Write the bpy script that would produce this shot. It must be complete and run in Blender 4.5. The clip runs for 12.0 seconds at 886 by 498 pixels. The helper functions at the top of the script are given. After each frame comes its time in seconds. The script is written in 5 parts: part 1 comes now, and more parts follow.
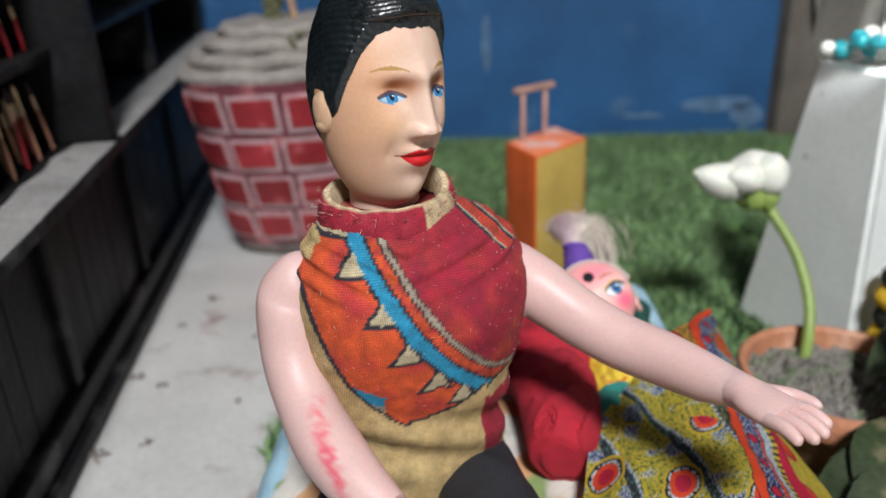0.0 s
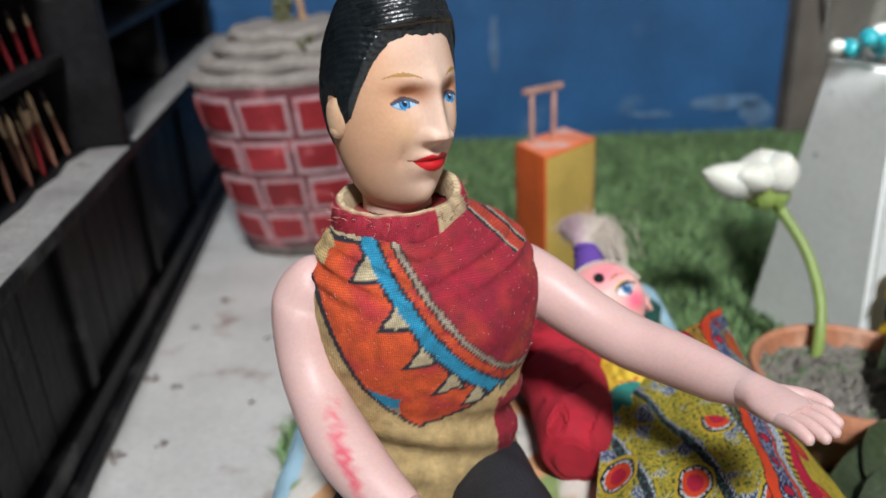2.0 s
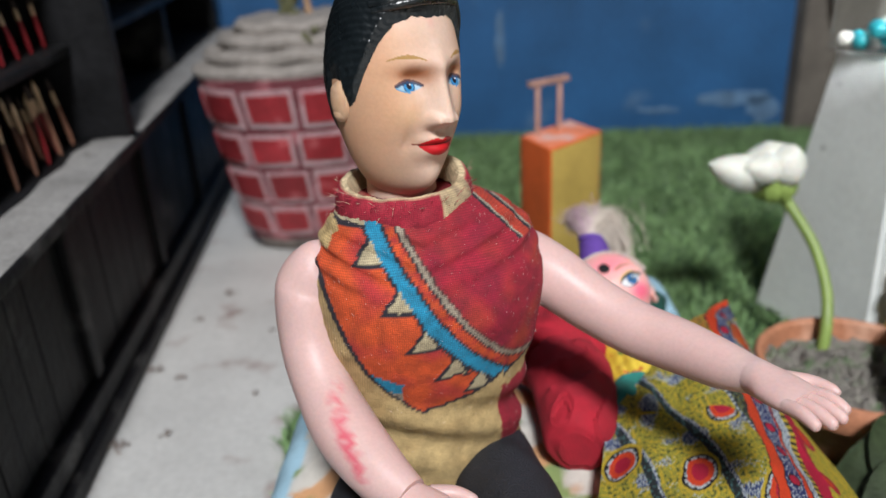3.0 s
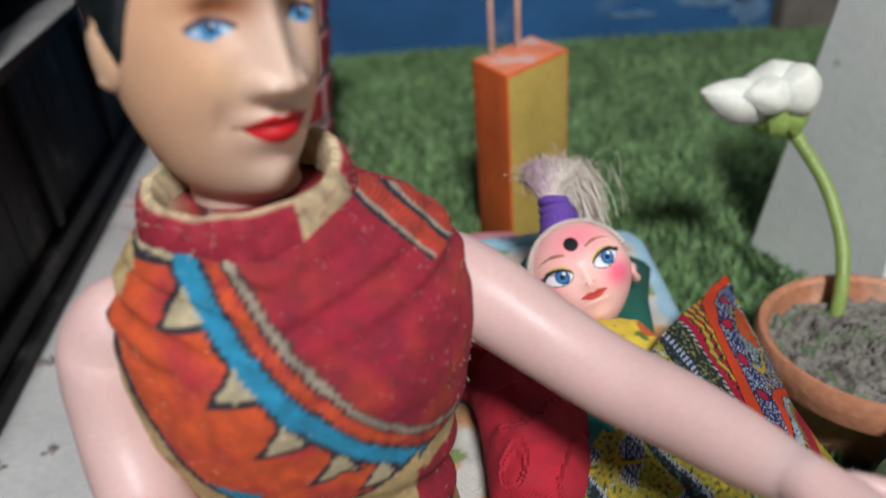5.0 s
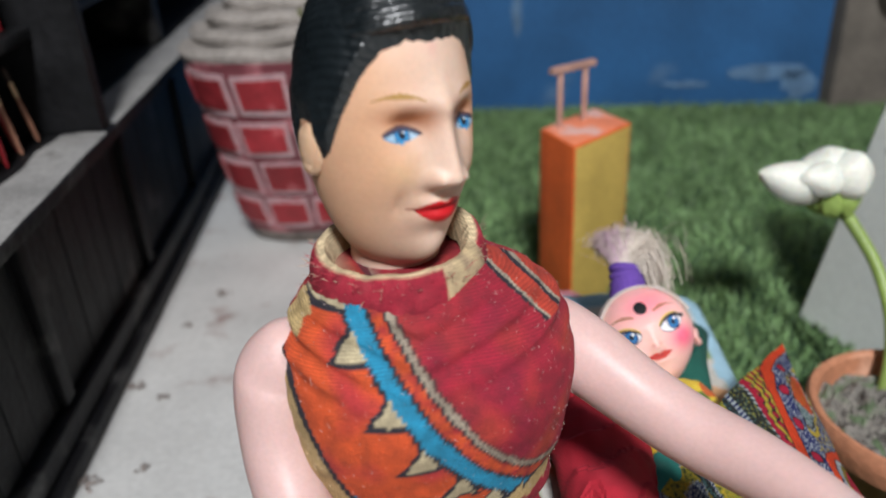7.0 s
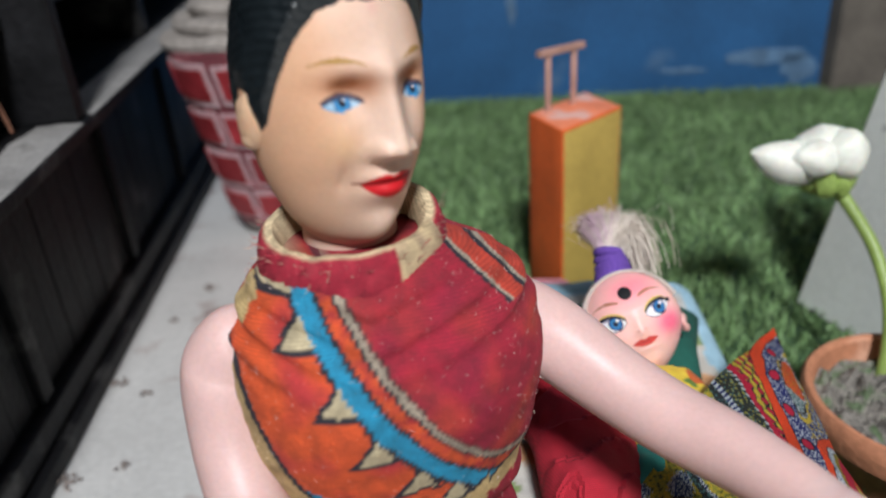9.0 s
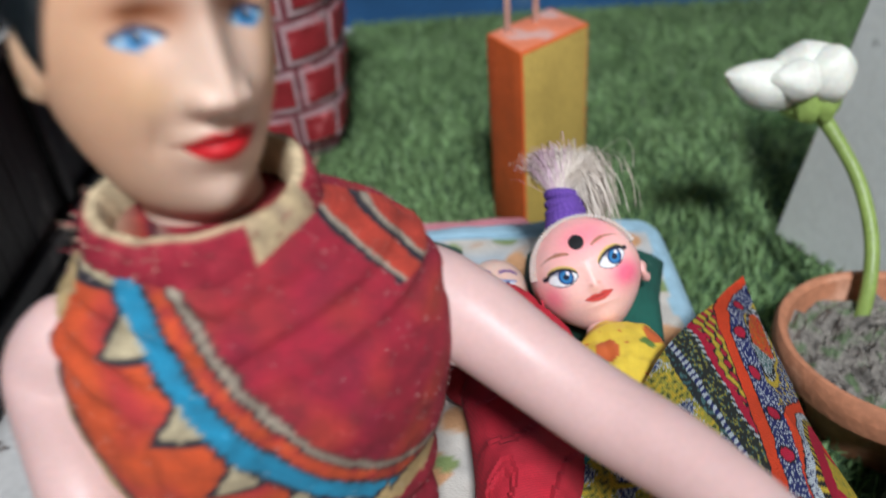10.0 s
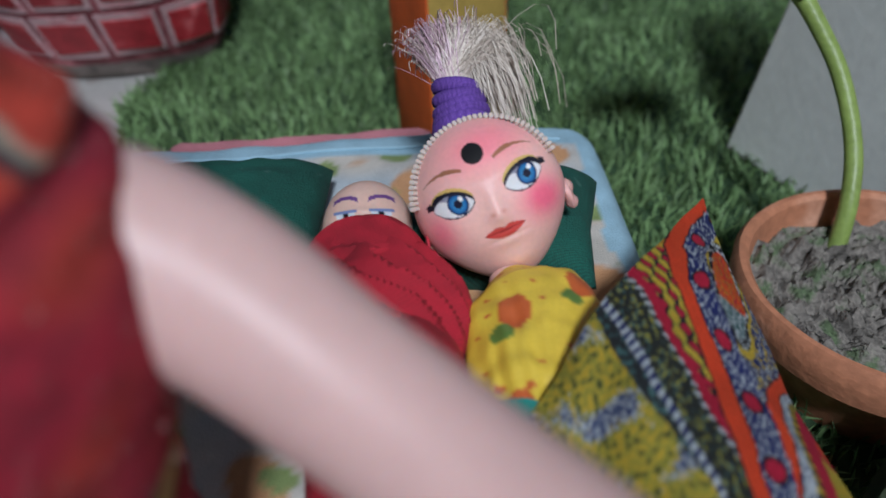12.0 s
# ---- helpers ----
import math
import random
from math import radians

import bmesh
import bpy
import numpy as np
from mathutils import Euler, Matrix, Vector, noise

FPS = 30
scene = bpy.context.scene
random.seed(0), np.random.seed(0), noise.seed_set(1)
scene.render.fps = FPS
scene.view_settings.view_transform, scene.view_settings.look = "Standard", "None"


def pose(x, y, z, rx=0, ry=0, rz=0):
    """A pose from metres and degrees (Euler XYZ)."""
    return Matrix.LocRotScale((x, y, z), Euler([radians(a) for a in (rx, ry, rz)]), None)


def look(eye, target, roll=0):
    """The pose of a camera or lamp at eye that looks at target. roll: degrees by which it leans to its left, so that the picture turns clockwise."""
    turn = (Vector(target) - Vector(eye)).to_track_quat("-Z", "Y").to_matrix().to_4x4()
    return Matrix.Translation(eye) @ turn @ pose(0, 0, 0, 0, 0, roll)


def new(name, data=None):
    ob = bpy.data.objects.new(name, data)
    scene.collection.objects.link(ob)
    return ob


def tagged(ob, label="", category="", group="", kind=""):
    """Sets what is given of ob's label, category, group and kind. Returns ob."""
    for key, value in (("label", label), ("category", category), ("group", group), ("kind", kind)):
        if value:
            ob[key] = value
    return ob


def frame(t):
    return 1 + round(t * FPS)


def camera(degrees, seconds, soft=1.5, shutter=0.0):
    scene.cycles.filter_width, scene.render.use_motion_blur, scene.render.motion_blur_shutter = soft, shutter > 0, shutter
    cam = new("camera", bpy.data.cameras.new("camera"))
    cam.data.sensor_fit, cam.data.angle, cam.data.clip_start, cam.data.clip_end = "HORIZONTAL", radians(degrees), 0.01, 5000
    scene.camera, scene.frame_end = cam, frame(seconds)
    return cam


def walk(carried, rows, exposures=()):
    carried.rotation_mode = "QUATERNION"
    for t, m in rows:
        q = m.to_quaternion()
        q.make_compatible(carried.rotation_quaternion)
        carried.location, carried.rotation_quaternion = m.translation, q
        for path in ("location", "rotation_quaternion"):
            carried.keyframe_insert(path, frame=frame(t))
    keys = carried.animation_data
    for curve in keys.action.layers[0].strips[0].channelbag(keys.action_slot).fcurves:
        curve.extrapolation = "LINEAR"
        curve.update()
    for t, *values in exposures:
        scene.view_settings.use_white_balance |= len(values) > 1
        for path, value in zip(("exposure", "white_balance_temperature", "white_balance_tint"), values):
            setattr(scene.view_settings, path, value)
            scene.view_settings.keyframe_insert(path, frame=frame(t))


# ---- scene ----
cam = camera(63.3, 12.0, shutter=0.4)
PATH = [
    (0, (0.051, 0.034, 0.244), (-0.015, 1.887, -0.506), -2.4),
    (0.5, (0.05, 0.033, 0.244), (-0.02, 1.885, -0.509), -2.6),
    (1, (0.05, 0.032, 0.246), (-0.03, 1.885, -0.503), -2.8),
    (1.5, (0.05, 0.032, 0.246), (-0.039, 1.886, -0.497), -3.1),
    (2, (0.05, 0.032, 0.246), (-0.04, 1.884, -0.504), -3.1),
    (2.5, (0.048, 0.031, 0.243), (-0.051, 1.884, -0.503), -2.8),
    (4.5, (0.066, 0.069, 0.241), (-0.042, 1.847, -0.671), -5.3),
    (5, (0.068, 0.113, 0.232), (0.013, 1.856, -0.746), -4.9),
    (5.5, (0.046, 0.11, 0.241), (-0.048, 1.884, -0.679), -2.8),
    (6, (0.045, 0.091, 0.252), (-0.079, 1.894, -0.604), -2.5),
    (6.5, (0.043, 0.09, 0.253), (-0.068, 1.9, -0.59), -2.4),
    (7, (0.05, 0.088, 0.25), (-0.091, 1.891, -0.605), -3.0),
    (9, (0.06, 0.096, 0.242), (-0.096, 1.891, -0.624), -4.1),
    (9.5, (0.076, 0.1, 0.246), (-0.127, 1.88, -0.643), -4.9),
    (10, (0.078, 0.129, 0.234), (-0.058, 1.822, -0.822), -5.4),
    (10.5, (0.096, 0.179, 0.2), (0.069, 1.791, -0.984), -4.8),
    (11, (0.101, 0.193, 0.19), (0.122, 1.751, -1.064), -3.9),
    (11.5, (0.101, 0.193, 0.193), (0.096, 1.751, -1.061), -4.8),
    (12, (0.096, 0.19, 0.192), (0.115, 1.761, -1.045), -3.3),
]
walk(cam, [(t, look(eye, target, roll)) for t, eye, target, roll in PATH],
     [(0.0, -0.03, 6400, 9), (4.5, -0.15, 6350, 9), (5.0, -0.20, 6350, 9), (6.0, -0.03, 6350, 9), (9.5, -0.03, 6250, 9), (10.3, -0.12, 6000, 9), (11.0, -0.50, 5800, 9), (12.0, -0.64, 5800, 9)])
# a small phone lens, close focus
cam.data.dof.use_dof = True
cam.data.dof.focus_distance = 0.193
cam.data.dof.aperture_fstop = 9.5

# ---- light: one lamp high up in the room, a dim room round it ----
world = bpy.data.worlds.new("world")
scene.world = world
world.use_nodes = True
world.node_tree.nodes["Background"].inputs[0].default_value = (0.75, 0.85, 1.0, 1)
world.node_tree.nodes["Background"].inputs[1].default_value = 0.16
bulb = bpy.data.lights.new("ceiling_lamp", "AREA")
bulb.shape, bulb.size, bulb.energy, bulb.color = "DISK", 0.24, 43.0, (0.97, 0.97, 0.98)
lamp = new("ceiling_lamp", bulb)
lamp.matrix_world = look((0.22, -0.85, 1.42), (0.08, 0.35, 0.1))


# ---- materials ----
def material(name, color, rough=0.6, vary=0.15, scale=40.0, bump=0.15, fine=300.0, metal=0.0, paint="",
             second=None, spots=None, random_tint=0.0, spec=0.5, coat=0.0, sheen=0.0, sss=0.0, trans=0.0, island=False, weave=0.0, upright=False):
    """A procedural surface: base colour (or a painted attribute), blotches, grain, optional second colour, bump."""
    m = bpy.data.materials.new(name)
    m.use_nodes = True
    nt = m.node_tree
    n, l = nt.nodes, nt.links
    b = n["Principled BSDF"]
    b.inputs["Metallic"].default_value = metal
    b.inputs["Specular IOR Level"].default_value = spec
    b.inputs["Coat Weight"].default_value = coat
    b.inputs["Sheen Weight"].default_value = sheen
    b.inputs["Transmission Weight"].default_value = trans
    b.inputs["Subsurface Weight"].default_value = sss
    b.inputs["Subsurface Radius"].default_value = (0.004, 0.0015, 0.0008)
    b.inputs["Subsurface Scale"].default_value = 1.0
    tc = n.new("ShaderNodeTexCoord")
    big = n.new("ShaderNodeTexNoise")
    big.inputs["Scale"].default_value, big.inputs["Detail"].default_value = scale, 5.0
    small = n.new("ShaderNodeTexNoise")
    small.inputs["Scale"].default_value, small.inputs["Detail"].default_value = fine, 3.0
    for t in (big, small):
        l.new(tc.outputs["Object"], t.inputs["Vector"])
    if paint:
        at = n.new("ShaderNodeAttribute")
        at.attribute_name = paint
        colour = at.outputs["Color"]
    else:
        rgb = n.new("ShaderNodeRGB")
        rgb.outputs[0].default_value = (*color, 1)
        colour = rgb.outputs[0]

    def mix(kind, fac, a, c):
        x = n.new("ShaderNodeMix")
        x.data_type, x.blend_type = "RGBA", kind
        for sock, v in ((x.inputs["Factor"], fac), (x.inputs["A"], a), (x.inputs["B"], c)):
            if hasattr(v, "links"):
                l.new(v, sock)
            elif isinstance(v, tuple):
                sock.default_value = (*v, 1)
            else:
                sock.default_value = v
        return x.outputs["Result"]

    def ramp(sock, a, c):
        r = n.new("ShaderNodeMapRange")
        r.inputs["From Min"].default_value, r.inputs["From Max"].default_value = a, c
        l.new(sock, r.inputs["Value"])
        return r.outputs["Result"]

    if second:
        colour = mix("MIX", ramp(big.outputs["Fac"], second[1], second[2]), colour, second[0])
    if spots:
        sp = n.new("ShaderNodeTexNoise")
        sp.inputs["Scale"].default_value, sp.inputs["Detail"].default_value = spots[3], 6.0
        l.new(tc.outputs["Object"], sp.inputs["Vector"])
        colour = mix("MIX", ramp(sp.outputs["Fac"], spots[1], spots[2]), colour, spots[0])
    if random_tint:
        oi = n.new("ShaderNodeNewGeometry" if island else "ShaderNodeObjectInfo")
        out = oi.outputs["Random Per Island"] if island else oi.outputs["Random"]
        r = n.new("ShaderNodeMapRange")
        r.inputs["To Min"].default_value, r.inputs["To Max"].default_value = 1 - random_tint, 1 + random_tint
        l.new(out, r.inputs["Value"])
        colour = mix("MULTIPLY", 1.0, colour, r.outputs["Result"])
    for tex, amount in ((big, vary), (small, vary * 0.7)):
        r = n.new("ShaderNodeMapRange")
        r.inputs["From Min"].default_value, r.inputs["From Max"].default_value = 0.3, 0.7
        r.inputs["To Min"].default_value, r.inputs["To Max"].default_value = 1 - amount, 1 + amount
        l.new(tex.outputs["Fac"], r.inputs["Value"])
        colour = mix("MULTIPLY", 1.0, colour, r.outputs["Result"])
    if weave:
        # two crossed sets of threads, about half a millimetre wide; upright cloth is woven along z, lying cloth along y
        for way in ("X", "Z" if upright else "Y"):
            mp = n.new("ShaderNodeMapping")
            mp.inputs["Rotation"].default_value = (0.0, 0.0, -0.35)
            l.new(tc.outputs["Object"], mp.inputs["Vector"])
            wv = n.new("ShaderNodeTexWave")
            wv.inputs["Scale"].default_value, wv.inputs["Distortion"].default_value = 560.0, 0.9
            wv.inputs["Detail"].default_value, wv.inputs["Detail Scale"].default_value = 2.0, 0.15
            wv.bands_direction = way
            l.new(mp.outputs["Vector"], wv.inputs["Vector"])
            r = n.new("ShaderNodeMapRange")
            r.inputs["To Min"].default_value, r.inputs["To Max"].default_value = 1 - weave, 1 + weave * 0.55
            l.new(wv.outputs["Fac"], r.inputs["Value"])
            colour = mix("MULTIPLY", 1.0, colour, r.outputs["Result"])
    l.new(colour, b.inputs["Base Color"])
    rr = n.new("ShaderNodeMapRange")
    rr.inputs["To Min"].default_value, rr.inputs["To Max"].default_value = max(0.02, rough - 0.12), min(1.0, rough + 0.12)
    l.new(big.outputs["Fac"], rr.inputs["Value"])
    l.new(rr.outputs["Result"], b.inputs["Roughness"])
    if bump:
        bp = n.new("ShaderNodeBump")
        bp.inputs["Strength"].default_value, bp.inputs["Distance"].default_value = bump, 0.0015
        l.new(small.outputs["Fac"], bp.inputs["Height"])
        l.new(bp.outputs["Normal"], b.inputs["Normal"])
    return m


M_FLOOR = material("dusty_cement", (0.53, 0.52, 0.50), 0.85, 0.10, 14, 0.35, 260, spots=((0.30, 0.22, 0.20), 0.60, 0.72, 26))
M_BLUE = material("blue_painted_plaster", (0.022, 0.105, 0.265), 0.7, 0.22, 9, 0.3, 180, spots=((0.10, 0.18, 0.30), 0.62, 0.8, 12))
M_PALE = material("worn_whitish_scuff", (0.10, 0.19, 0.32), 0.8, 0.3, 40, 0.2, 300)
M_BROWN = material("dirty_brown_plaster", (0.15, 0.13, 0.11), 0.85, 0.3, 18, 0.4, 200)
M_ROOM = material("plain_plaster", (0.5, 0.48, 0.45), 0.9, 0.06, 3, 0.1, 60)
M_BLACK = material("black_painted_wood", (0.008, 0.008, 0.009), 0.55, 0.4, 30, 0.4, 220, spots=((0.12, 0.115, 0.11), 0.60, 0.82, 24), spec=0.22)
M_DUST = material("dusty_grey_ledge", (0.26, 0.25, 0.24), 0.9, 0.25, 35, 0.3, 400, second=((0.10, 0.095, 0.09), 0.60, 0.72))
M_DIRT = material("grey_debris", (0.26, 0.22, 0.20), 0.95, 0.4, 90, 0.5, 500)
M_TURFBASE = material("turf_backing", (0.035, 0.075, 0.03), 0.95, 0.3, 60, 0.4, 400)
M_TURF = material("turf_blades", (0.185, 0.300, 0.125), 0.55, 0.25, 12, 0.0, 300, random_tint=0.55, island=True)
M_POTPINK = material("pink_washed_cement", (0.24, 0.06, 0.075), 0.8, 0.25, 45, 0.35, 300, second=((0.45, 0.16, 0.18), 0.52, 0.66))
M_BRICK = material("red_painted_brick", (0.40, 0.030, 0.040), 0.6, 0.25, 60, 0.25, 350, random_tint=0.3, second=((0.55, 0.14, 0.15), 0.58, 0.72))
M_BRICKEDGE = material("pinkish_white_brush_outline", (0.62, 0.42, 0.44), 0.7, 0.2, 70, 0.25, 350, second=((0.5, 0.2, 0.22), 0.55, 0.7))
M_DARKLINE = material("dark_joint", (0.10, 0.035, 0.045), 0.8, 0.3, 60, 0.3, 300)
M_CEMENT = material("rough_beige_cement", (0.29, 0.26, 0.235), 0.9, 0.25, 40, 0.6, 260, second=((0.17, 0.15, 0.135), 0.55, 0.7))
M_STICK = material("tan_wood", (0.42, 0.26, 0.15), 0.7, 0.25, 60, 0.3, 300)
M_MOSS = material("dry_green_moss", (0.13, 0.13, 0.06), 0.9, 0.4, 80, 0.5, 400)
M_ORANGE = material("orange_paint", (0.72, 0.13, 0.025), 0.6, 0.12, 40, 0.25, 300)
M_SALMON = material("salmon_orange_paint_worn", (0.85, 0.25, 0.12), 0.65, 0.12, 40, 0.25, 300, second=((0.70, 0.42, 0.36), 0.52, 0.62))
M_YELLOW = material("mustard_yellow_paint", (0.52, 0.36, 0.085), 0.65, 0.12, 30, 0.25, 300)
M_WOOD = material("pinkish_bare_wood", (0.42, 0.24, 0.19), 0.7, 0.2, 80, 0.3, 400)
M_WHITE = material("greyish_white_painted_block", (0.72, 0.75, 0.73), 0.7, 0.06, 18, 0.12, 220, spots=((0.22, 0.23, 0.22), 0.68, 0.78, 45))
M_TERRA = material("terracotta", (0.46, 0.19, 0.10), 0.75, 0.18, 35, 0.3, 280, second=((0.50, 0.28, 0.19), 0.55, 0.7))
M_SOIL = material("dry_grey_soil", (0.225, 0.205, 0.180), 0.95, 0.5, 120, 0.9, 700, second=((0.075, 0.105, 0.055), 0.52, 0.64))
M_STEM = material("green_stem", (0.26, 0.36, 0.09), 0.45, 0.15, 70, 0.15, 500)
M_PETAL = material("creamy_white_petal", (0.74, 0.74, 0.66), 0.5, 0.08, 60, 0.15, 400, second=((0.55, 0.60, 0.42), 0.60, 0.75), sss=0.15)
M_LEAF = material("dark_green_leaf", (0.07, 0.10, 0.045), 0.5, 0.3, 60, 0.3, 300, second=((0.20, 0.19, 0.10), 0.56, 0.66))
M_SHEET = material("light_blue_cotton", (0.36, 0.56, 0.68), 0.85, 0.08, 60, 0.35, 1500, sheen=0.2)
M_PINKCLOTH = material("dusty_rose_cotton", (0.42, 0.16, 0.19), 0.85, 0.15, 60, 0.35, 1500)
M_PRINT = material("printed_cotton", (1, 1, 1), 0.85, 0.10, 120, 0.40, 1600, paint="paint", weave=0.18)
M_GREENCLOTH = material("dark_green_cotton", (0.008, 0.085, 0.062), 0.85, 0.25, 60, 0.5, 1700, weave=0.25, spots=((0.06, 0.16, 0.13), 0.66, 0.75, 260))
M_SKIN = material("doll_plastic", (1, 1, 1), 0.46, 0.05, 60, 0.05, 900, paint="paint", sss=0.16, spec=0.4)
M_CLOTH = material("doll_cotton", (1, 1, 1), 0.9, 0.24, 260, 0.35, 2200, paint="paint", weave=0.20, upright=True)
M_WRAP = material("wound_cotton", (1, 1, 1), 0.9, 0.12, 200, 0.30, 2200, paint="paint", weave=0.14)
M_SATIN = material("thin_satin", (1, 1, 1), 0.48, 0.08, 120, 0.12, 1800, paint="paint", spec=0.6)
M_HAIR = material("glossy_black_moulded_hair", (0.007, 0.010, 0.012), 0.30, 0.2, 90, 0.30, 520, spec=0.7)
M_DENIM = material("black_denim", (0.012, 0.013, 0.018), 0.7, 0.3, 90, 0.5, 1500)
M_PEARL = material("pearl_white", (0.75, 0.72, 0.66), 0.2, 0.05, 60, 0.0, 300, spec=0.7)
M_TEAL = material("teal_pearl", (0.03, 0.33, 0.38), 0.2, 0.1, 60, 0.0, 300, spec=0.7)
M_YFUR = material("yellow_cloth", (0.70, 0.42, 0.02), 0.9, 0.2, 60, 0.5, 700)
M_BFUR = material("black_cloth", (0.02, 0.018, 0.014), 0.9, 0.2, 60, 0.5, 700)
M_ROPE = material("grey_rope", (0.36, 0.33, 0.29), 0.9, 0.25, 60, 0.5, 500)
M_BRUSH = material("brush_wood", (0.36, 0.17, 0.11), 0.4, 0.2, 60, 0.1, 300, random_tint=0.6)
M_BRUSHRED = material("red_lacquer", (0.30, 0.015, 0.022), 0.35, 0.2, 60, 0.1, 300)
M_FERRULE = material("brass_ferrule", (0.80, 0.58, 0.36), 0.35, 0.15, 60, 0.1, 300, metal=0.3)
M_BRISTLE = material("dark_bristle", (0.05, 0.035, 0.03), 0.8, 0.3, 90, 0.4, 500)


def clear_plastic():
    m = bpy.data.materials.new("clear_plastic")
    m.use_nodes = True
    b = m.node_tree.nodes["Principled BSDF"]
    b.inputs["Base Color"].default_value = (0.97, 1.0, 1.0, 1)
    b.inputs["Transmission Weight"].default_value = 1.0
    b.inputs["Roughness"].default_value = 0.08
    b.inputs["IOR"].default_value = 1.12
    return m


M_CLEAR = clear_plastic()


# ---- mesh helpers ----
def mesh_of(name, bm, mats):
    me = bpy.data.meshes.new(name)
    bmesh.ops.recalc_face_normals(bm, faces=bm.faces[:])
    for f in bm.faces:
        f.smooth = True
    bm.to_mesh(me)
    bm.free()
    for m in (mats if isinstance(mats, (list, tuple)) else [mats]):
        me.materials.append(m)
    return me


def sharp(me, degrees=35):
    me.set_sharp_from_angle(angle=radians(degrees))
    return me


def part(name, bm, mat, parent, label="", flat=False):
    me = sharp(mesh_of(name, bm, mat), 1 if flat else 35)
    ob = new(name, me)
    ob.parent = parent
    return tagged(ob, label)


def thing(name, label, category, at=(0, 0, 0), turn=0.0, group="", kind=""):
    ob = new(name)
    ob.empty_display_size = 0.01
    ob.matrix_world = pose(*at, 0, 0, turn)
    return tagged(ob, label, category, group, kind)


def single(name, bm, mat, label, category, m=None, group="", kind=""):
    ob = new(name, sharp(mesh_of(name, bm, mat)))
    if m is not None:
        ob.matrix_world = m
    return tagged(ob, label, category, group, kind)


def box(bm, lo, hi, bevel=0.0, mat=0, wobble=0.0, segments=2):
    verts = [bm.verts.new((x, y, z)) for x in (lo[0], hi[0]) for y in (lo[1], hi[1]) for z in (lo[2], hi[2])]
    quads = ((0, 1, 3, 2), (4, 6, 7, 5), (0, 4, 5, 1), (2, 3, 7, 6), (0, 2, 6, 4), (1, 5, 7, 3))
    faces = [bm.faces.new([verts[i] for i in q]) for q in quads]
    for f in faces:
        f.material_index = mat
    if bevel:
        edges = list({e for f in faces for e in f.edges})
        out = bmesh.ops.bevel(bm, geom=edges, offset=bevel, segments=segments, affect="EDGES", profile=0.6)
        for f in out["faces"]:
            f.material_index = mat
    if wobble:
        for v in bm.verts:
            v.co += wobble * noise.noise_vector(v.co * 60)
    return bm


def smooth_path(points, steps):
    """Catmull-Rom through points of any dimension."""
    p = [np.array(q, float) for q in points]
    p = [2 * p[0] - p[1]] + p + [2 * p[-1] - p[-2]]
    out = []
    for i in range(1, len(p) - 2):
        for k in range(steps):
            t = k / steps
            out.append(0.5 * (2 * p[i] + (p[i + 1] - p[i - 1]) * t + (2 * p[i - 1] - 5 * p[i] + 4 * p[i + 1] - p[i + 2]) * t * t
                              + (3 * p[i] - p[i - 1] - 3 * p[i + 1] + p[i + 2]) * t ** 3))
    out.append(p[-2])
    return out


def tube(bm, rows, steps=6, segs=20, mat=0, side=(0, 0, 1), colour=None, layer=None, close=True, warp=None):
    """A tapered tube; rows: x, y, z, radius across, radius along side."""
    pts = smooth_path(rows, steps)
    rings = []
    for i, q in enumerate(pts):
        a, b = pts[max(0, i - 1)][:3], pts[min(len(pts) - 1, i + 1)][:3]
        d = Vector(b - a).normalized()
        s = Vector(side)
        u = d.cross(s)
        u = u.normalized() if u.length > 1e-4 else d.orthogonal().normalized()
        w = u.cross(d).normalized()
        ring = []
        for k in range(segs):
            an = 2 * math.pi * k / segs
            co = Vector(q[:3]) + u * (max(1e-5, q[3]) * math.cos(an)) + w * (max(1e-5, q[4]) * math.sin(an))
            if warp:
                co = warp(co, an, i / (len(pts) - 1))
            v = bm.verts.new(co)
            if layer:
                v[layer] = (*colour(co), 1) if callable(colour) else (*colour, 1)
            ring.append(v)
        rings.append(ring)
    for r0, r1 in zip(rings, rings[1:]):
        for k in range(segs):
            bm.faces.new((r0[k], r0[(k + 1) % segs], r1[(k + 1) % segs], r1[k])).material_index = mat
    if close:
        for r in (rings[0], rings[-1]):
            bm.faces.new(r).material_index = mat
    return rings


def lathe(bm, profile, segs=48, mat=0, wobble=0.0):
    """A turned shape about z from (radius, z) rows."""
    rings = []
    for r, z in profile:
        ring = []
        for k in range(segs):
            a = 2 * math.pi * k / segs
            rr = r + wobble * noise.noise((math.cos(a) * 2, math.sin(a) * 2, z * 60))
            ring.append(bm.verts.new((rr * math.cos(a), rr * math.sin(a), z)))
        rings.append(ring)
    for r0, r1 in zip(rings, rings[1:]):
        for k in range(segs):
            bm.faces.new((r0[k], r0[(k + 1) % segs], r1[(k + 1) % segs], r1[k])).material_index = mat
    bm.faces.new(rings[0]).material_index = mat
    bm.faces.new(rings[-1]).material_index = mat
    return bm


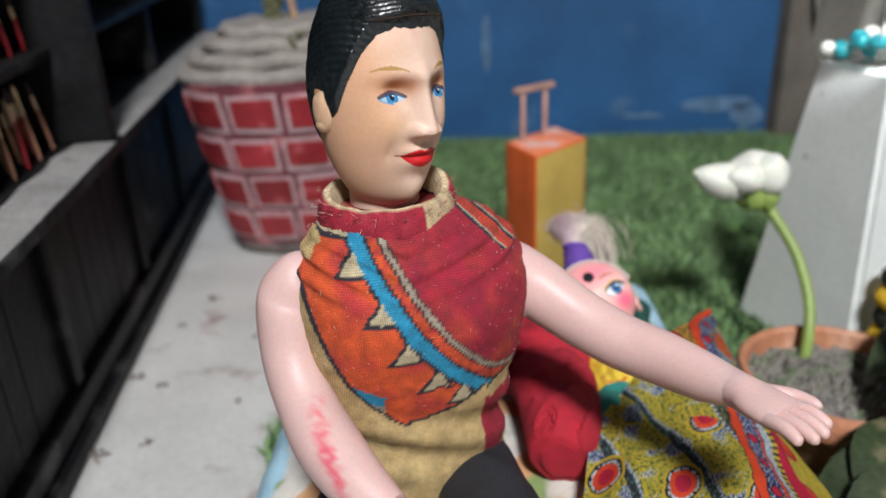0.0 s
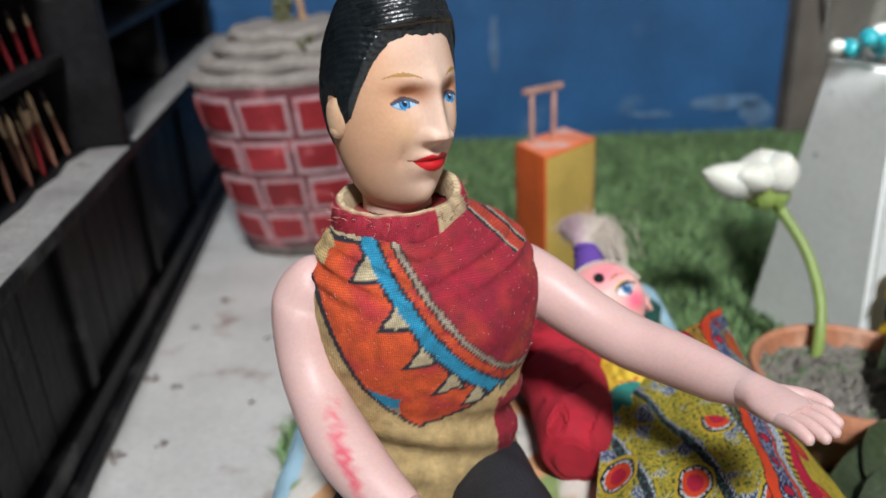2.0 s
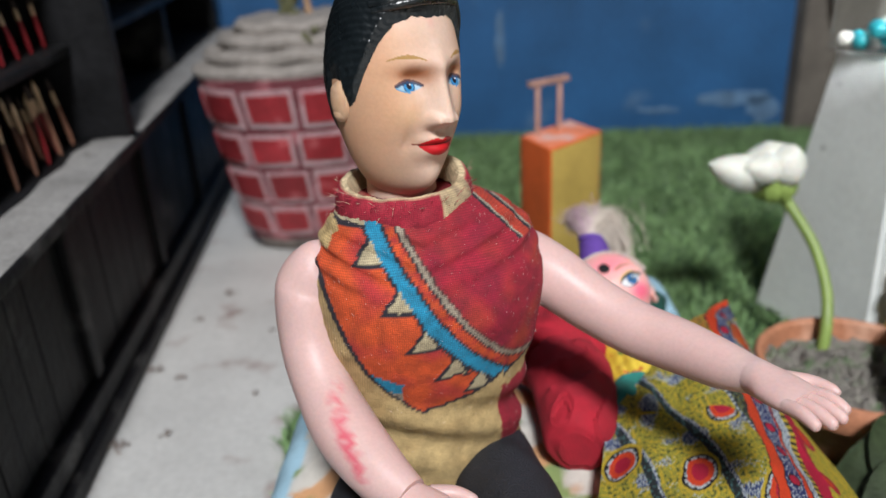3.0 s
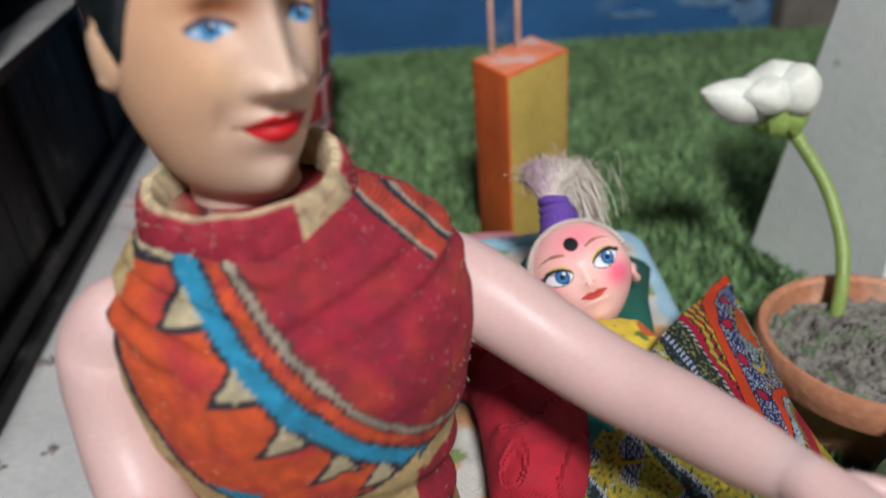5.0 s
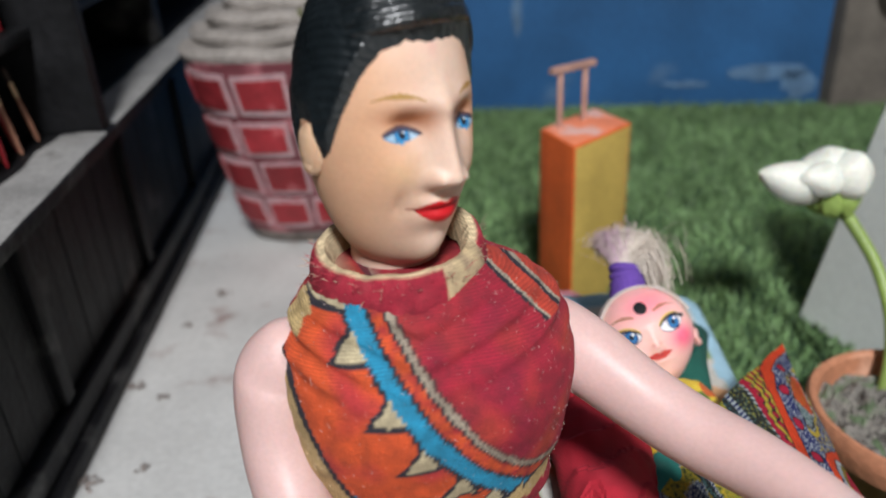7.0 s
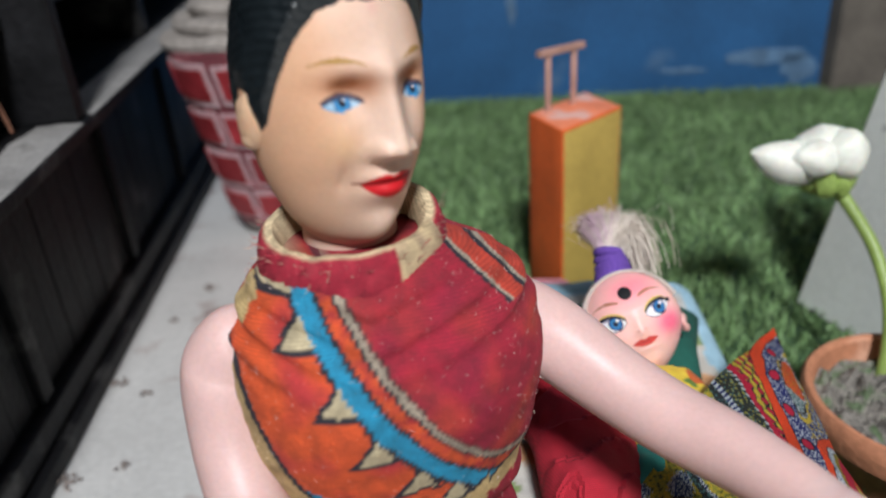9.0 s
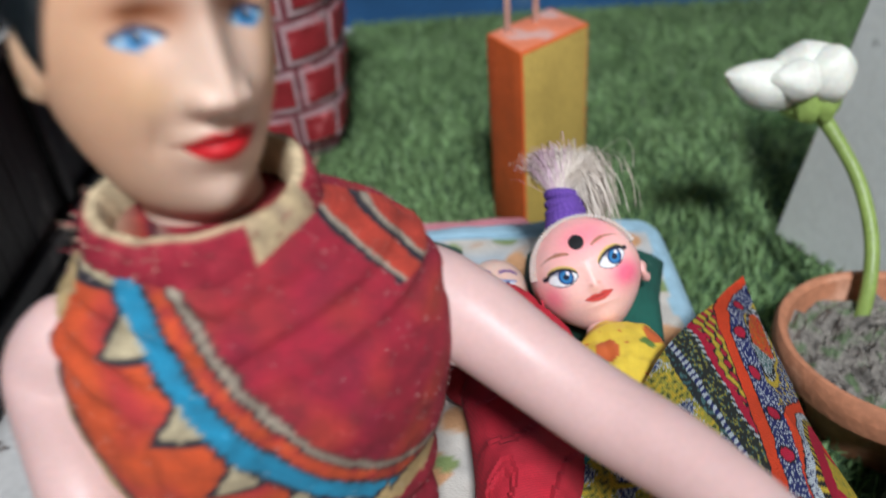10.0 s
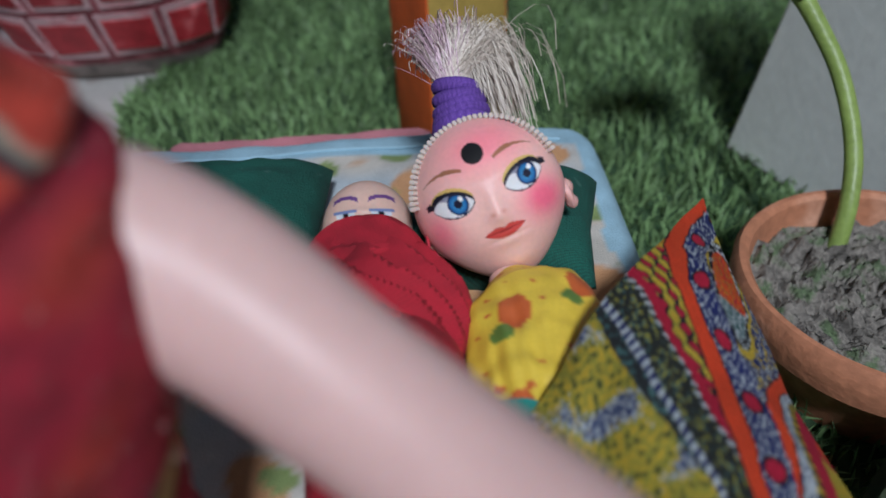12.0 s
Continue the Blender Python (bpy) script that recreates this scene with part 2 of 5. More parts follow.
def blob(bm, centre, size, mat=0, rough=0.15, seed=0.0, u=20, v=12, layer=None, colour=None):
    """A lumpy ellipsoid."""
    out = bmesh.ops.create_uvsphere(bm, u_segments=u, v_segments=v, radius=1.0)
    for w in out["verts"]:
        k = 1 + rough * noise.noise(w.co * 1.7 + Vector((seed, seed * 2, 0)))
        w.co = Vector(centre) + Vector((w.co.x * size[0], w.co.y * size[1], w.co.z * size[2])) * k
        if layer:
            w[layer] = (*colour, 1)
        for f in w.link_faces:
            f.material_index = mat
    return out["verts"]


def gauss(d, s):
    return math.exp(-(d / s) ** 2)


def lerp(a, b, t):
    t = max(0.0, min(1.0, t))
    return tuple(x + (y - x) * t for x, y in zip(a, b))


# ---- setting ----
def sheet(name, x0, x1, y0, y1, z, nx, ny, mat, bumpy, label, category):
    bm = bmesh.new()
    g = [[bm.verts.new((x0 + (x1 - x0) * i / nx, y0 + (y1 - y0) * j / ny, 0)) for j in range(ny + 1)] for i in range(nx + 1)]
    for i in range(nx):
        for j in range(ny):
            bm.faces.new((g[i][j], g[i + 1][j], g[i + 1][j + 1], g[i][j + 1]))
    for v in bm.verts:
        v.co.z = z + bumpy * noise.noise(v.co * 25)
    return single(name, bm, mat, label, category, kind="structure")


sheet("floor", -1.6, 2.0, -2.0, 1.2, -0.001, 120, 110, M_FLOOR, 0.0012, "dusty pale grey cement floor with reddish stains", "floor")

bm = box(bmesh.new(), (-1.6, 0, -0.02), (0.478, 0.06, 1.2), 0.003)
wall_blue = single("wall_north", bm, M_BLUE, "blue painted wall with whitish scuffs", "wall", pose(0, 1.046, 0, 0, 0, -3.2), kind="structure")
bm = box(bmesh.new(), (0, 0, -0.02), (1.6, 0.12, 1.2), 0.004, 0, 0.0006)
single("wall_corner", bm, M_BROWN, "dirty brown plastered wall beside the blue one", "wall", pose(0.468, 0.995, 0, 0, 0, 8), kind="structure")
for name, lo, hi in (("wall_south", (-1.6, -2.05, 0), (2.0, -2.0, 2.3)), ("wall_west", (-1.65, -2.0, 0), (-1.6, 1.2, 2.3)),
                     ("wall_east", (2.0, -2.0, 0), (2.05, 1.2, 2.3)), ("wall_upper", (-1.6, 1.15, 1.2), (2.0, 1.2, 2.3))):
    single(name, box(bmesh.new(), lo, hi), M_ROOM, "plain plastered room wall", "wall", kind="structure")
single("ceiling", box(bmesh.new(), (-1.65, -2.05, 2.3), (2.05, 1.2, 2.35)), M_ROOM, "plain plastered ceiling", "ceiling", kind="structure")


def scuff(cx, cz, w, h, seed):
    """A thin worn patch on the blue wall, with a ragged outline."""
    bm = bmesh.new()
    ring = []
    for k in range(28):
        a = 2 * math.pi * k / 28
        r = 1 + 0.45 * noise.noise((math.cos(a) * 2 + seed, math.sin(a) * 2, seed))
        ring.append(bm.verts.new((cx + w * r * math.cos(a), -0.0015, cz + h * r * math.sin(a))))
    bm.faces.new(ring)
    ob = new("scuff", mesh_of("scuff", bm, M_PALE))
    ob.parent = wall_blue


scuff(0.085, 0.135, 0.006, 0.036, 1.0)
scuff(0.40, 0.045, 0.05, 0.010, 4.0)
scuff(0.30, 0.032, 0.03, 0.004, 7.0)
scuff(0.44, 0.03, 0.022, 0.018, 9.0)


# ---- turf ----
def turf_left(y):
    return -0.052 - 0.028 * max(0.0, min(1.0, (y - 0.40) / 0.2)) + 0.006 * math.sin(y * 31) + 0.004 * math.sin(y * 83)


def turf():
    bm = bmesh.new()
    n = 60
    rows = []
    for j in range(n + 1):
        y = -0.05 + 1.09 * j / n
        rows.append([bm.verts.new((turf_left(y) + (0.60 - turf_left(y)) * i / 20, y, 0.002 + 0.001 * noise.noise((i, j, 0)))) for i in range(21)])
    for r0, r1 in zip(rows, rows[1:]):
        for i in range(20):
            bm.faces.new((r0[i], r0[i + 1], r1[i + 1], r1[i]))
    single("turf_mat", bm, M_TURFBASE, "green backing of the artificial turf mat", "turf", kind="structure")
    rng = np.random.default_rng(5)
    count = 80000
    y = rng.uniform(-0.04, 1.035, count)
    left = np.array([turf_left(v) for v in y])
    x = left + rng.uniform(0, 1, count) ** 1.15 * (0.55 - left)
    lean = 0.6 * np.array([noise.noise((a * 24, b * 24, 3)) for a, b in zip(x, y)])
    an = rng.uniform(0, 2 * math.pi, count)
    h = rng.uniform(0.005, 0.011, count)
    w = rng.uniform(0.0005, 0.0009, count)
    dx, dy = np.cos(an), np.sin(an)
    bx, by = rng.normal(0, 0.0035, count) + lean * 0.008, rng.normal(0, 0.0035, count) - lean * 0.006
    z = np.full(count, 0.002)
    v = np.stack([np.stack([x - w * dx, y - w * dy, z], 1), np.stack([x + w * dx, y + w * dy, z], 1),
                  np.stack([x + bx * 0.4 + w * dx * 0.8, y + by * 0.4 + w * dy * 0.8, z + h * 0.6], 1),
                  np.stack([x + bx * 0.4 - w * dx * 0.8, y + by * 0.4 - w * dy * 0.8, z + h * 0.6], 1),
                  np.stack([x + bx, y + by, z + h], 1)], 1).reshape(-1, 3)
    base = np.arange(count)[:, None] * 5
    quads = (base + np.array([[0, 1, 2, 3]])).tolist()
    tris = (base + np.array([[3, 2, 4]])).tolist()
    me = bpy.data.meshes.new("turf_blades")
    me.from_pydata(v.tolist(), [], quads + tris)
    me.materials.append(M_TURF)
    tagged(new("turf_blades", me), "short green artificial turf blades", "turf", kind="stuff")


turf()


# ---- black cabinet along the left ----
CAB = pose(-0.185, 0.45, 0, 0, 0, 9.5)


def cab_part(name, bm, mat, root, label=""):
    """A piece of the cabinet, which grows slightly taller away from the camera."""
    for v in bm.verts:
        v.co.z *= 1 + 0.30 * v.co.y
    return part(name, bm, mat, root, label)


def cabinet():
    """Local x points into the room, y along the cabinet, away from the camera's start."""
    root = new("black_cabinet")
    root.matrix_world = CAB
    tagged(root, "black painted wooden shelf cabinet with dusty ledge", "cabinet")
    y0, y1 = -0.52, 0.56
    bm = box(bmesh.new(), (-0.02, y0, 0.0), (-0.004, y1, 0.138), 0.0015)
    cab_part("lower_panel", bm, M_BLACK, root)
    for k in range(54):
        y = y0 + 0.02 * k
        bm = box(bmesh.new(), (-0.0045, y + 0.0003, 0.027), (-0.0018 + 0.0002 * math.sin(k * 2.3), y + 0.0197, 0.138), 0.0004, segments=1)
        cab_part("plank", bm, M_BLACK, root)
    bm = bmesh.new()
    box(bm, (-0.004, y0, 0.012), (0.006, y1, 0.026), 0.002)
    box(bm, (0.0, y0, 0.0), (0.011, y1, 0.010), 0.002)
    cab_part("plinth_rail", bm, M_BLACK, root)
    for y in (-0.36, -0.22, -0.07, 0.095, 0.26, 0.43):
        bm = box(bmesh.new(), (-0.004, y - 0.006, 0.028), (0.003, y + 0.006, 0.139), 0.002)
        cab_part("rib", bm, M_BLACK, root)
    bm = box(bmesh.new(), (-0.02, y0, 0.138), (0.024, y1, 0.145), 0.0015)
    cab_part("ledge", bm, M_BLACK, root)
    bm = bmesh.new()
    for k, (a, b) in enumerate(((-0.51, 0.016), (0.033, 0.545))):
        n = 40
        rows = []
        for i in range(n + 1):
            y = a + (b - a) * i / n
            o = -0.004 + 0.004 * noise.noise((y * 40, k, 0))
            f = 0.023 - 0.0015 * abs(noise.noise((y * 70, k, 5)))
            rows.append([bm.verts.new((o, y, 0.1452)), bm.verts.new((0.5 * (o + f), y, 0.1458)), bm.verts.new((f, y, 0.1452))])
        for r0, r1 in zip(rows, rows[1:]):
            for i in range(2):
                bm.faces.new((r0[i], r0[i + 1], r1[i + 1], r1[i]))
    cab_part("dust_layer", bm, M_DUST, root, "thick pale grey dust")
    bm = box(bmesh.new(), (-0.088, y0, 0.0), (-0.080, y1, 0.62), 0.001)
    cab_part("back_panel", bm, M_BLACK, root)
    for y in (y0, 0.018, 0.27, y1 - 0.012):
        bm = box(bmesh.new(), (-0.080, y, 0.1455), (0.020 if y == 0.018 else -0.006, y + 0.012, 0.62), 0.001)
        cab_part("upright", bm, M_BLACK, root)
    for z in (0.197, 0.27, 0.36, 0.46, 0.62):
        bm = box(bmesh.new(), (-0.080, y0, z), (-0.004, y1, z + 0.006), 0.001)
        cab_part("shelf", bm, M_BLACK, root)
    bm = box(bmesh.new(), (-0.080, y0, 0.130), (-0.021, y1, 0.1445), 0.001)
    cab_part("cabinet_floor", bm, M_BLACK, root)


cabinet()


def paint_brush(x, y, z, lean, tilt, length, mat, tip):
    """A slim brush standing on its handle, leaning against the shelf's back."""
    root = new("paint_brush")
    root.matrix_world = CAB @ pose(x, y, z, lean, tilt, 0)
    tagged(root, "slim paint brush with wooden handle standing in the cabinet", "paint brush", "brushes in the cabinet")
    bm = bmesh.new()
    tube(bm, [(0, 0, 0, 0.0008, 0.0008), (0, 0, length * 0.3, 0.0013, 0.0013), (0, 0, length * 0.6, 0.0010, 0.0010)], 4, 10)
    part("handle", bm, mat, root)
    bm = bmesh.new()
    tube(bm, [(0, 0, length * 0.6, 0.0012, 0.0012), (0, 0, length * 0.8, 0.0011, 0.0011)], 3, 10)
    part("ferrule", bm, M_FERRULE, root)
    bm = bmesh.new()
    tube(bm, [(0, 0, length * 0.8, 0.0011, 0.0011), (0, 0, length * 0.9, 0.0014, 0.0013), (0, 0, length, 0.0003, 0.0003)], 3, 10)
    part("bristles", bm, tip, root)


for k, y in enumerate((-0.120, -0.104, -0.090, -0.078, -0.070, -0.061, -0.053, -0.046, -0.040, -0.034, -0.028, -0.022, -0.016, -0.010, -0.003, 0.006)):
    paint_brush(-0.0105 - 0.0045 * (k % 3), y, 0.1462 + 0.044 * y, random.uniform(-7, 7), random.uniform(-9, -2), 0.036 + 0.009 * random.random(),
                M_BRUSHRED if k % 4 == 1 else M_BRUSH, M_BRISTLE if k % 2 else M_FERRULE)
for k, y in enumerate((-0.05, -0.03, -0.012, 0.008)):
    paint_brush(-0.014, y, 0.2035 + 0.06 * y, random.uniform(-7, 7), random.uniform(-12, -5), 0.03, M_BRUSHRED, M_BRISTLE)


def debris(name, x, y, z, size, seed, label):
    bm = bmesh.new()
    rng = random.Random(seed)
    for k in range(14):
        a = rng.uniform(0, 6.28)
        r = size * rng.random()
        blob(bm, (r * math.cos(a), r * math.sin(a), 0.25 * size * rng.random()), (size * 0.22 * rng.uniform(0.5, 1.3), size * 0.18, size * 0.12), 0, 0.5, seed + k, 7, 5)
    single(name, bm, M_DIRT, label, "debris", pose(x, y, z), "crumbs on the floor")


for k, (x, y, s) in enumerate(((-0.150, 0.545, 0.006), (-0.168, 0.43, 0.007), (-0.145, 0.42, 0.004), (-0.160, 0.50, 0.004), (-0.130, 0.36, 0.004),
                               (-0.115, 0.30, 0.005), (-0.09, 0.40, 0.003), (-0.152, 0.350, 0.006), (-0.10, 0.48, 0.003), (-0.075, 0.27, 0.004))):
    debris("dirt_crumbs", x, y, 0.0005, s, 10 + k, "small clump of dark dirt on the cement floor")


# ---- brick-painted planter ----
def superellipse(a, rx, ry, p=2.6):
    c, s = math.cos(a), math.sin(a)
    k = (abs(c) ** p + abs(s) ** p) ** (-1 / p)
    return rx * k * c, ry * k * s


PX, PY, PTURN = -0.098, 0.662, 4.0


def planter_half(z):
    """Half sizes of the planter's outline at height z."""
    t = max(0.0, min(1.0, z / 0.165))
    return 0.060 + 0.020 * t ** 0.8, 0.028 + 0.085 * t ** 0.85


def planter_point(a, z, out=0.0):
    rx, ry = planter_half(z)
    if z < 0.03:
        q = math.sqrt(max(0.0, 1 - ((0.03 - z) / 0.03) ** 2))
        rx, ry = rx * (0.86 + 0.14 * q), ry * (0.86 + 0.14 * q)
    x, y = superellipse(a, rx + out, ry + out)
    return Vector((x, y, z))


def planter():
    root = thing("brick_planter", "cement planter painted with red bricks and pale outlines", "planter", (PX, PY, 0), PTURN)
    bm = bmesh.new()
    zs = [0.0, 0.003, 0.008, 0.015, 0.022, 0.03, 0.05, 0.08, 0.11, 0.14, 0.165]
    rings = [[bm.verts.new(planter_point(2 * math.pi * k / 72, z) + 0.0012 * noise.noise_vector((k * 0.4, z * 90, 0))) for k in range(72)] for z in zs]
    for r0, r1 in zip(rings, rings[1:]):
        for k in range(72):
            bm.faces.new((r0[k], r0[(k + 1) % 72], r1[(k + 1) % 72], r1[k])).material_index = 1 if r1[0].co.z < 0.017 else 0
    bm.faces.new(rings[0]).material_index = 1
    bm.faces.new(rings[-1])
    part("body", bm, [M_POTPINK, M_DIRT], root)
    # wavy cement layers on the top
    for j, (z, inset) in enumerate(((0.163, -0.002), (0.173, 0.008), (0.183, 0.019), (0.192, 0.032))):
        bm = bmesh.new()
        rows = []
        for q, (dz, di) in enumerate(((0.0, 0.004), (0.002, -0.001), (0.006, -0.002), (0.010, 0.002), (0.0112, 0.012))):
            ring = []
            for k in range(96):
                a = 2 * math.pi * k / 96
                wave = 0.0016 * math.sin(a * 9 + j * 1.3) + 0.002 * noise.noise((math.cos(a) * 3, math.sin(a) * 3, j))
                x, y = superellipse(a, 0.080 - inset - di, 0.107 - inset - di)
                ring.append(bm.verts.new((x * (1 + wave * 5), y * (1 + wave * 5), z + dz + wave * 0.7)))
            rows.append(ring)
        for r0, r1 in zip(rows, rows[1:]):
            for k in range(96):
                bm.faces.new((r0[k], r0[(k + 1) % 96], r1[(k + 1) % 96], r1[k]))
        bm.faces.new(rows[-1])
        bm.faces.new(rows[0])
        part("cement_layer", bm, M_CEMENT, root, "wavy beige cement layer")
    # painted bricks, each a slightly raised plate that follows the wall
    rows = ((0.022, 0.052), (0.057, 0.088), (0.093, 0.122), (0.127, 0.158))
    rng = random.Random(3)
    per = 12
    for j, (z0, z1) in enumerate(rows):
        for k in range(per):
            a0 = 2 * math.pi * (k + (0.42 if j % 2 else 0.08) * 0.5) / per + 0.03
            a1 = a0 + 2 * math.pi / per - 0.055
            for name, mat, grow, lift, ll in (("outline", M_BRICKEDGE, 0.0, 0.0012, ""), ("brick", M_BRICK, 0.040, 0.0022, "")):
                bm = bmesh.new()
                dz = grow * 0.11
                jit = [rng.uniform(-0.0012, 0.0012) for _ in range(4)]
                g = []
                for side in (-0.001, lift):
                    layer = []
                    for q in range(7):
                        a = a0 + grow + (a1 - a0 - 2 * grow) * q / 6
                        t = q / 6
                        zl = z0 + dz + jit[0] * (1 - t) + jit[1] * t
                        zh = z1 - dz + jit[2] * (1 - t) + jit[3] * t
                        layer.append((bm.verts.new(planter_point(a, zl, side)), bm.verts.new(planter_point(a, zh, side))))
                    g.append(layer)
                for q in range(6):
                    bm.faces.new((g[1][q][0], g[1][q + 1][0], g[1][q + 1][1], g[1][q][1]))
                    bm.faces.new((g[0][q][0], g[0][q + 1][0], g[1][q + 1][0], g[1][q][0]))
                    bm.faces.new((g[0][q][1], g[0][q + 1][1], g[1][q + 1][1], g[1][q][1]))
                for q in (0, 6):
                    bm.faces.new((g[0][q][0], g[0][q][1], g[1][q][1], g[1][q][0]))
                part(name, bm, mat, root)
    return root


planter()


def toy_tree():
    root = thing("toy_tree", "bare wooden stick with dry green moss, stuck in the planter", "toy tree", (-0.085, 0.66, 0.19))
    bm = bmesh.new()
    tube(bm, [(0.0, 0, -0.012, 0.0035, 0.0035), (-0.004, 0, 0.03, 0.0032, 0.003), (-0.012, 0.004, 0.10, 0.003, 0.003), (-0.016, 0.004, 0.2, 0.0028, 0.0028)], 5, 10)
    part("stick", bm, M_STICK, root)
    bm = bmesh.new()
    rng = random.Random(8)
    for k in range(40):
        blob(bm, (-0.018 + rng.gauss(0, 0.004), rng.gauss(-0.004, 0.004), 0.006 + 0.045 * rng.random()), (0.003, 0.003, 0.0035), 0, 0.6, k, 7, 5)
    part("moss", bm, M_MOSS, root)
    bm = bmesh.new()
    for k in range(26):
        blob(bm, (0.014 + rng.gauss(0, 0.002), rng.gauss(-0.06, 0.012), rng.uniform(-0.012, 0.006)), (0.0022, 0.004, 0.003), 0, 0.6, k, 7, 5)
    part("moss", bm, M_MOSS, root)


toy_tree()


# ---- toy suitcase ----
def suitcase():
    root = thing("toy_suitcase", "orange and mustard painted toy trolley suitcase on the turf", "toy suitcase", (0.110, 0.540, 0.003))
    ex, ey = Vector((0.041, 0.048, 0)), Vector((-0.0175, 0.041, 0))
    corner = Vector((-0.0118, -0.0445, 0))
    bm = bmesh.new()
    h = 0.118
    vs = [bm.verts.new(corner + ex * i + ey * j + Vector((0, 0, z))) for z in (0, h) for i, j in ((0, 0), (1, 0), (1, 1), (0, 1))]
    for q, mi in (((0, 3, 2, 1), 0), ((4, 5, 6, 7), 2), ((0, 1, 5, 4), 1), ((1, 2, 6, 5), 0), ((2, 3, 7, 6), 1), ((3, 0, 4, 7), 0)):
        bm.faces.new([vs[i] for i in q]).material_index = mi
    bmesh.ops.bevel(bm, geom=bm.edges[:], offset=0.0016, segments=2, affect="EDGES", profile=0.6)
    bmesh.ops.subdivide_edges(bm, edges=bm.edges[:], cuts=2, use_grid_fill=True)
    for v in bm.verts:
        v.co += 0.0005 * noise.noise_vector(v.co * 80)
    part("case", bm, [M_ORANGE, M_YELLOW, M_SALMON], root)
    c0 = corner + ex * 0.22 + ey * 0.80
    c1 = corner + ex * 0.60 + ey * 0.72
    for c in (c0, c1):
        bm = box(bmesh.new(), (-0.0018, -0.0014, h - 0.004), (0.0018, 0.0014, h + 0.034), 0.0005)
        bmesh.ops.translate(bm, verts=bm.verts[:], vec=c)
        part("handle_post", bm, M_WOOD, root, "thin bare wooden post")
    bm = box(bmesh.new(), (-0.0195, -0.0024, 0), (0.0195, 0.0024, 0.0042), 0.0008)
    d = c1 - c0
    bmesh.ops.rotate(bm, verts=bm.verts[:], matrix=Matrix.Rotation(math.atan2(d.y, d.x), 3, "Z"), cent=(0, 0, 0))
    bmesh.ops.translate(bm, verts=bm.verts[:], vec=(c0 + c1) / 2 + Vector((0, 0, h + 0.034)))
    part("handle_grip", bm, M_WOOD, root, "flat bare wooden grip")


suitcase()


# ---- white block, bead box ----
def white_block():
    root = thing("white_block", "tapered greyish white painted block standing on the turf", "block", (0.242, 0.498, 0.002))
    a, b = Vector((0, 0, 0)), Vector((0.033, -0.089, 0))
    nrm = Vector((0.937, 0.349, 0))
    ta, tb = Vector((0.020, -0.023, 0.180)), Vector((0.038, -0.072, 0.176))
    bm = bmesh.new()
    q = [a, b, b + nrm * 0.046, a + nrm * 0.046, ta, tb, tb + nrm * 0.036, ta + nrm * 0.036]
    vs = [bm.verts.new(p) for p in q]
    for f in ((0, 3, 2, 1), (4, 5, 6, 7), (0, 1, 5, 4), (1, 2, 6, 5), (2, 3, 7, 6), (3, 0, 4, 7)):
        bm.faces.new([vs[i] for i in f])
    bmesh.ops.bevel(bm, geom=bm.edges[:], offset=0.003, segments=3, affect="EDGES")
    part("body", bm, M_WHITE, root)


white_block()


def bead_box():
    base = (0.289, 0.457, 0.1815)
    root = thing("bead_box", "small clear plastic box holding teal and white beads", "box", base, 22)
    w, d, h, t = 0.030, 0.022, 0.036, 0.0014
    for lo, hi, nm in (((-w, -d, 0), (w, d, t), "box_base"), ((-w, -d, t), (w, -d + t, h), "box_side"), ((-w, d - t, t), (w, d, h), "box_side"),
                       ((-w, -d + t, t), (-w + t, d - t, h), "box_side"), ((w - t, -d + t, t), (w, d - t, h), "box_side"), ((-w - 0.001, -d - 0.001, h), (w + 0.001, d + 0.001, h + 0.002), "lid")):
        part(nm, box(bmesh.new(), lo, hi, 0.0004), M_CLEAR, root).visible_shadow = False
    rng = random.Random(4)
    for i in range(6):
        for j in range(4):
            bm = bmesh.new()
            r = 0.0046
            bmesh.ops.create_uvsphere(bm, u_segments=14, v_segments=10, radius=r)
            ob = new("bead", mesh_of("bead", bm, M_TEAL if rng.random() < 0.45 else M_PEARL))
            ob.matrix_world = Matrix.Translation(Vector(base)) @ pose(0, 0, 0, 0, 0, 22) @ pose(-0.024 + i * 0.0096, -0.0155 + j * 0.0103, t + r + (0.006 if rng.random() < 0.3 else 0))
            tagged(ob, "shiny round pearl bead lying in the clear box", "bead", "beads in the box")


bead_box()


def rope():
    bm = bmesh.new()
    tube(bm, [(0.0, 0, 0.30, 0.006, 0.006), (0.003, -0.004, 0.2, 0.006, 0.006), (-0.004, 0, 0.13, 0.0065, 0.0065), (0.006, -0.006, 0.085, 0.006, 0.006), (0.02, -0.008, 0.075, 0.006, 0.006),
              (0.028, -0.004, 0.12, 0.005, 0.005)], 8, 12, warp=lambda co, an, t: co + Vector((0, 0, 0.0012 * math.sin(an * 2 + t * 90))))
    single("hanging_rope", bm, M_ROPE, "thick greyish rope hanging on the brown wall", "rope", pose(0.50, 0.984, 0.06))


rope()


def striped_cushion():
    root = thing("striped_toy", "yellow and black striped soft toy behind the flower pot", "soft toy", (0.2885, 0.3990, 0.003), 20)
    for k in range(6):
        bm = bmesh.new()
        blob(bm, (0.002 * (k % 2), -0.004 + 0.0005 * k, 0.010 + 0.0115 * k), (0.0155 - 0.001 * k, 0.0125, 0.0085), 0, 0.12, k, 24, 12)
        part("stripe", bm, M_YFUR if k % 2 == 0 else M_BFUR, root)


striped_cushion()


# ---- flower pot with the bud ----
POT = Vector((0.2360, 0.3490, -0.006))


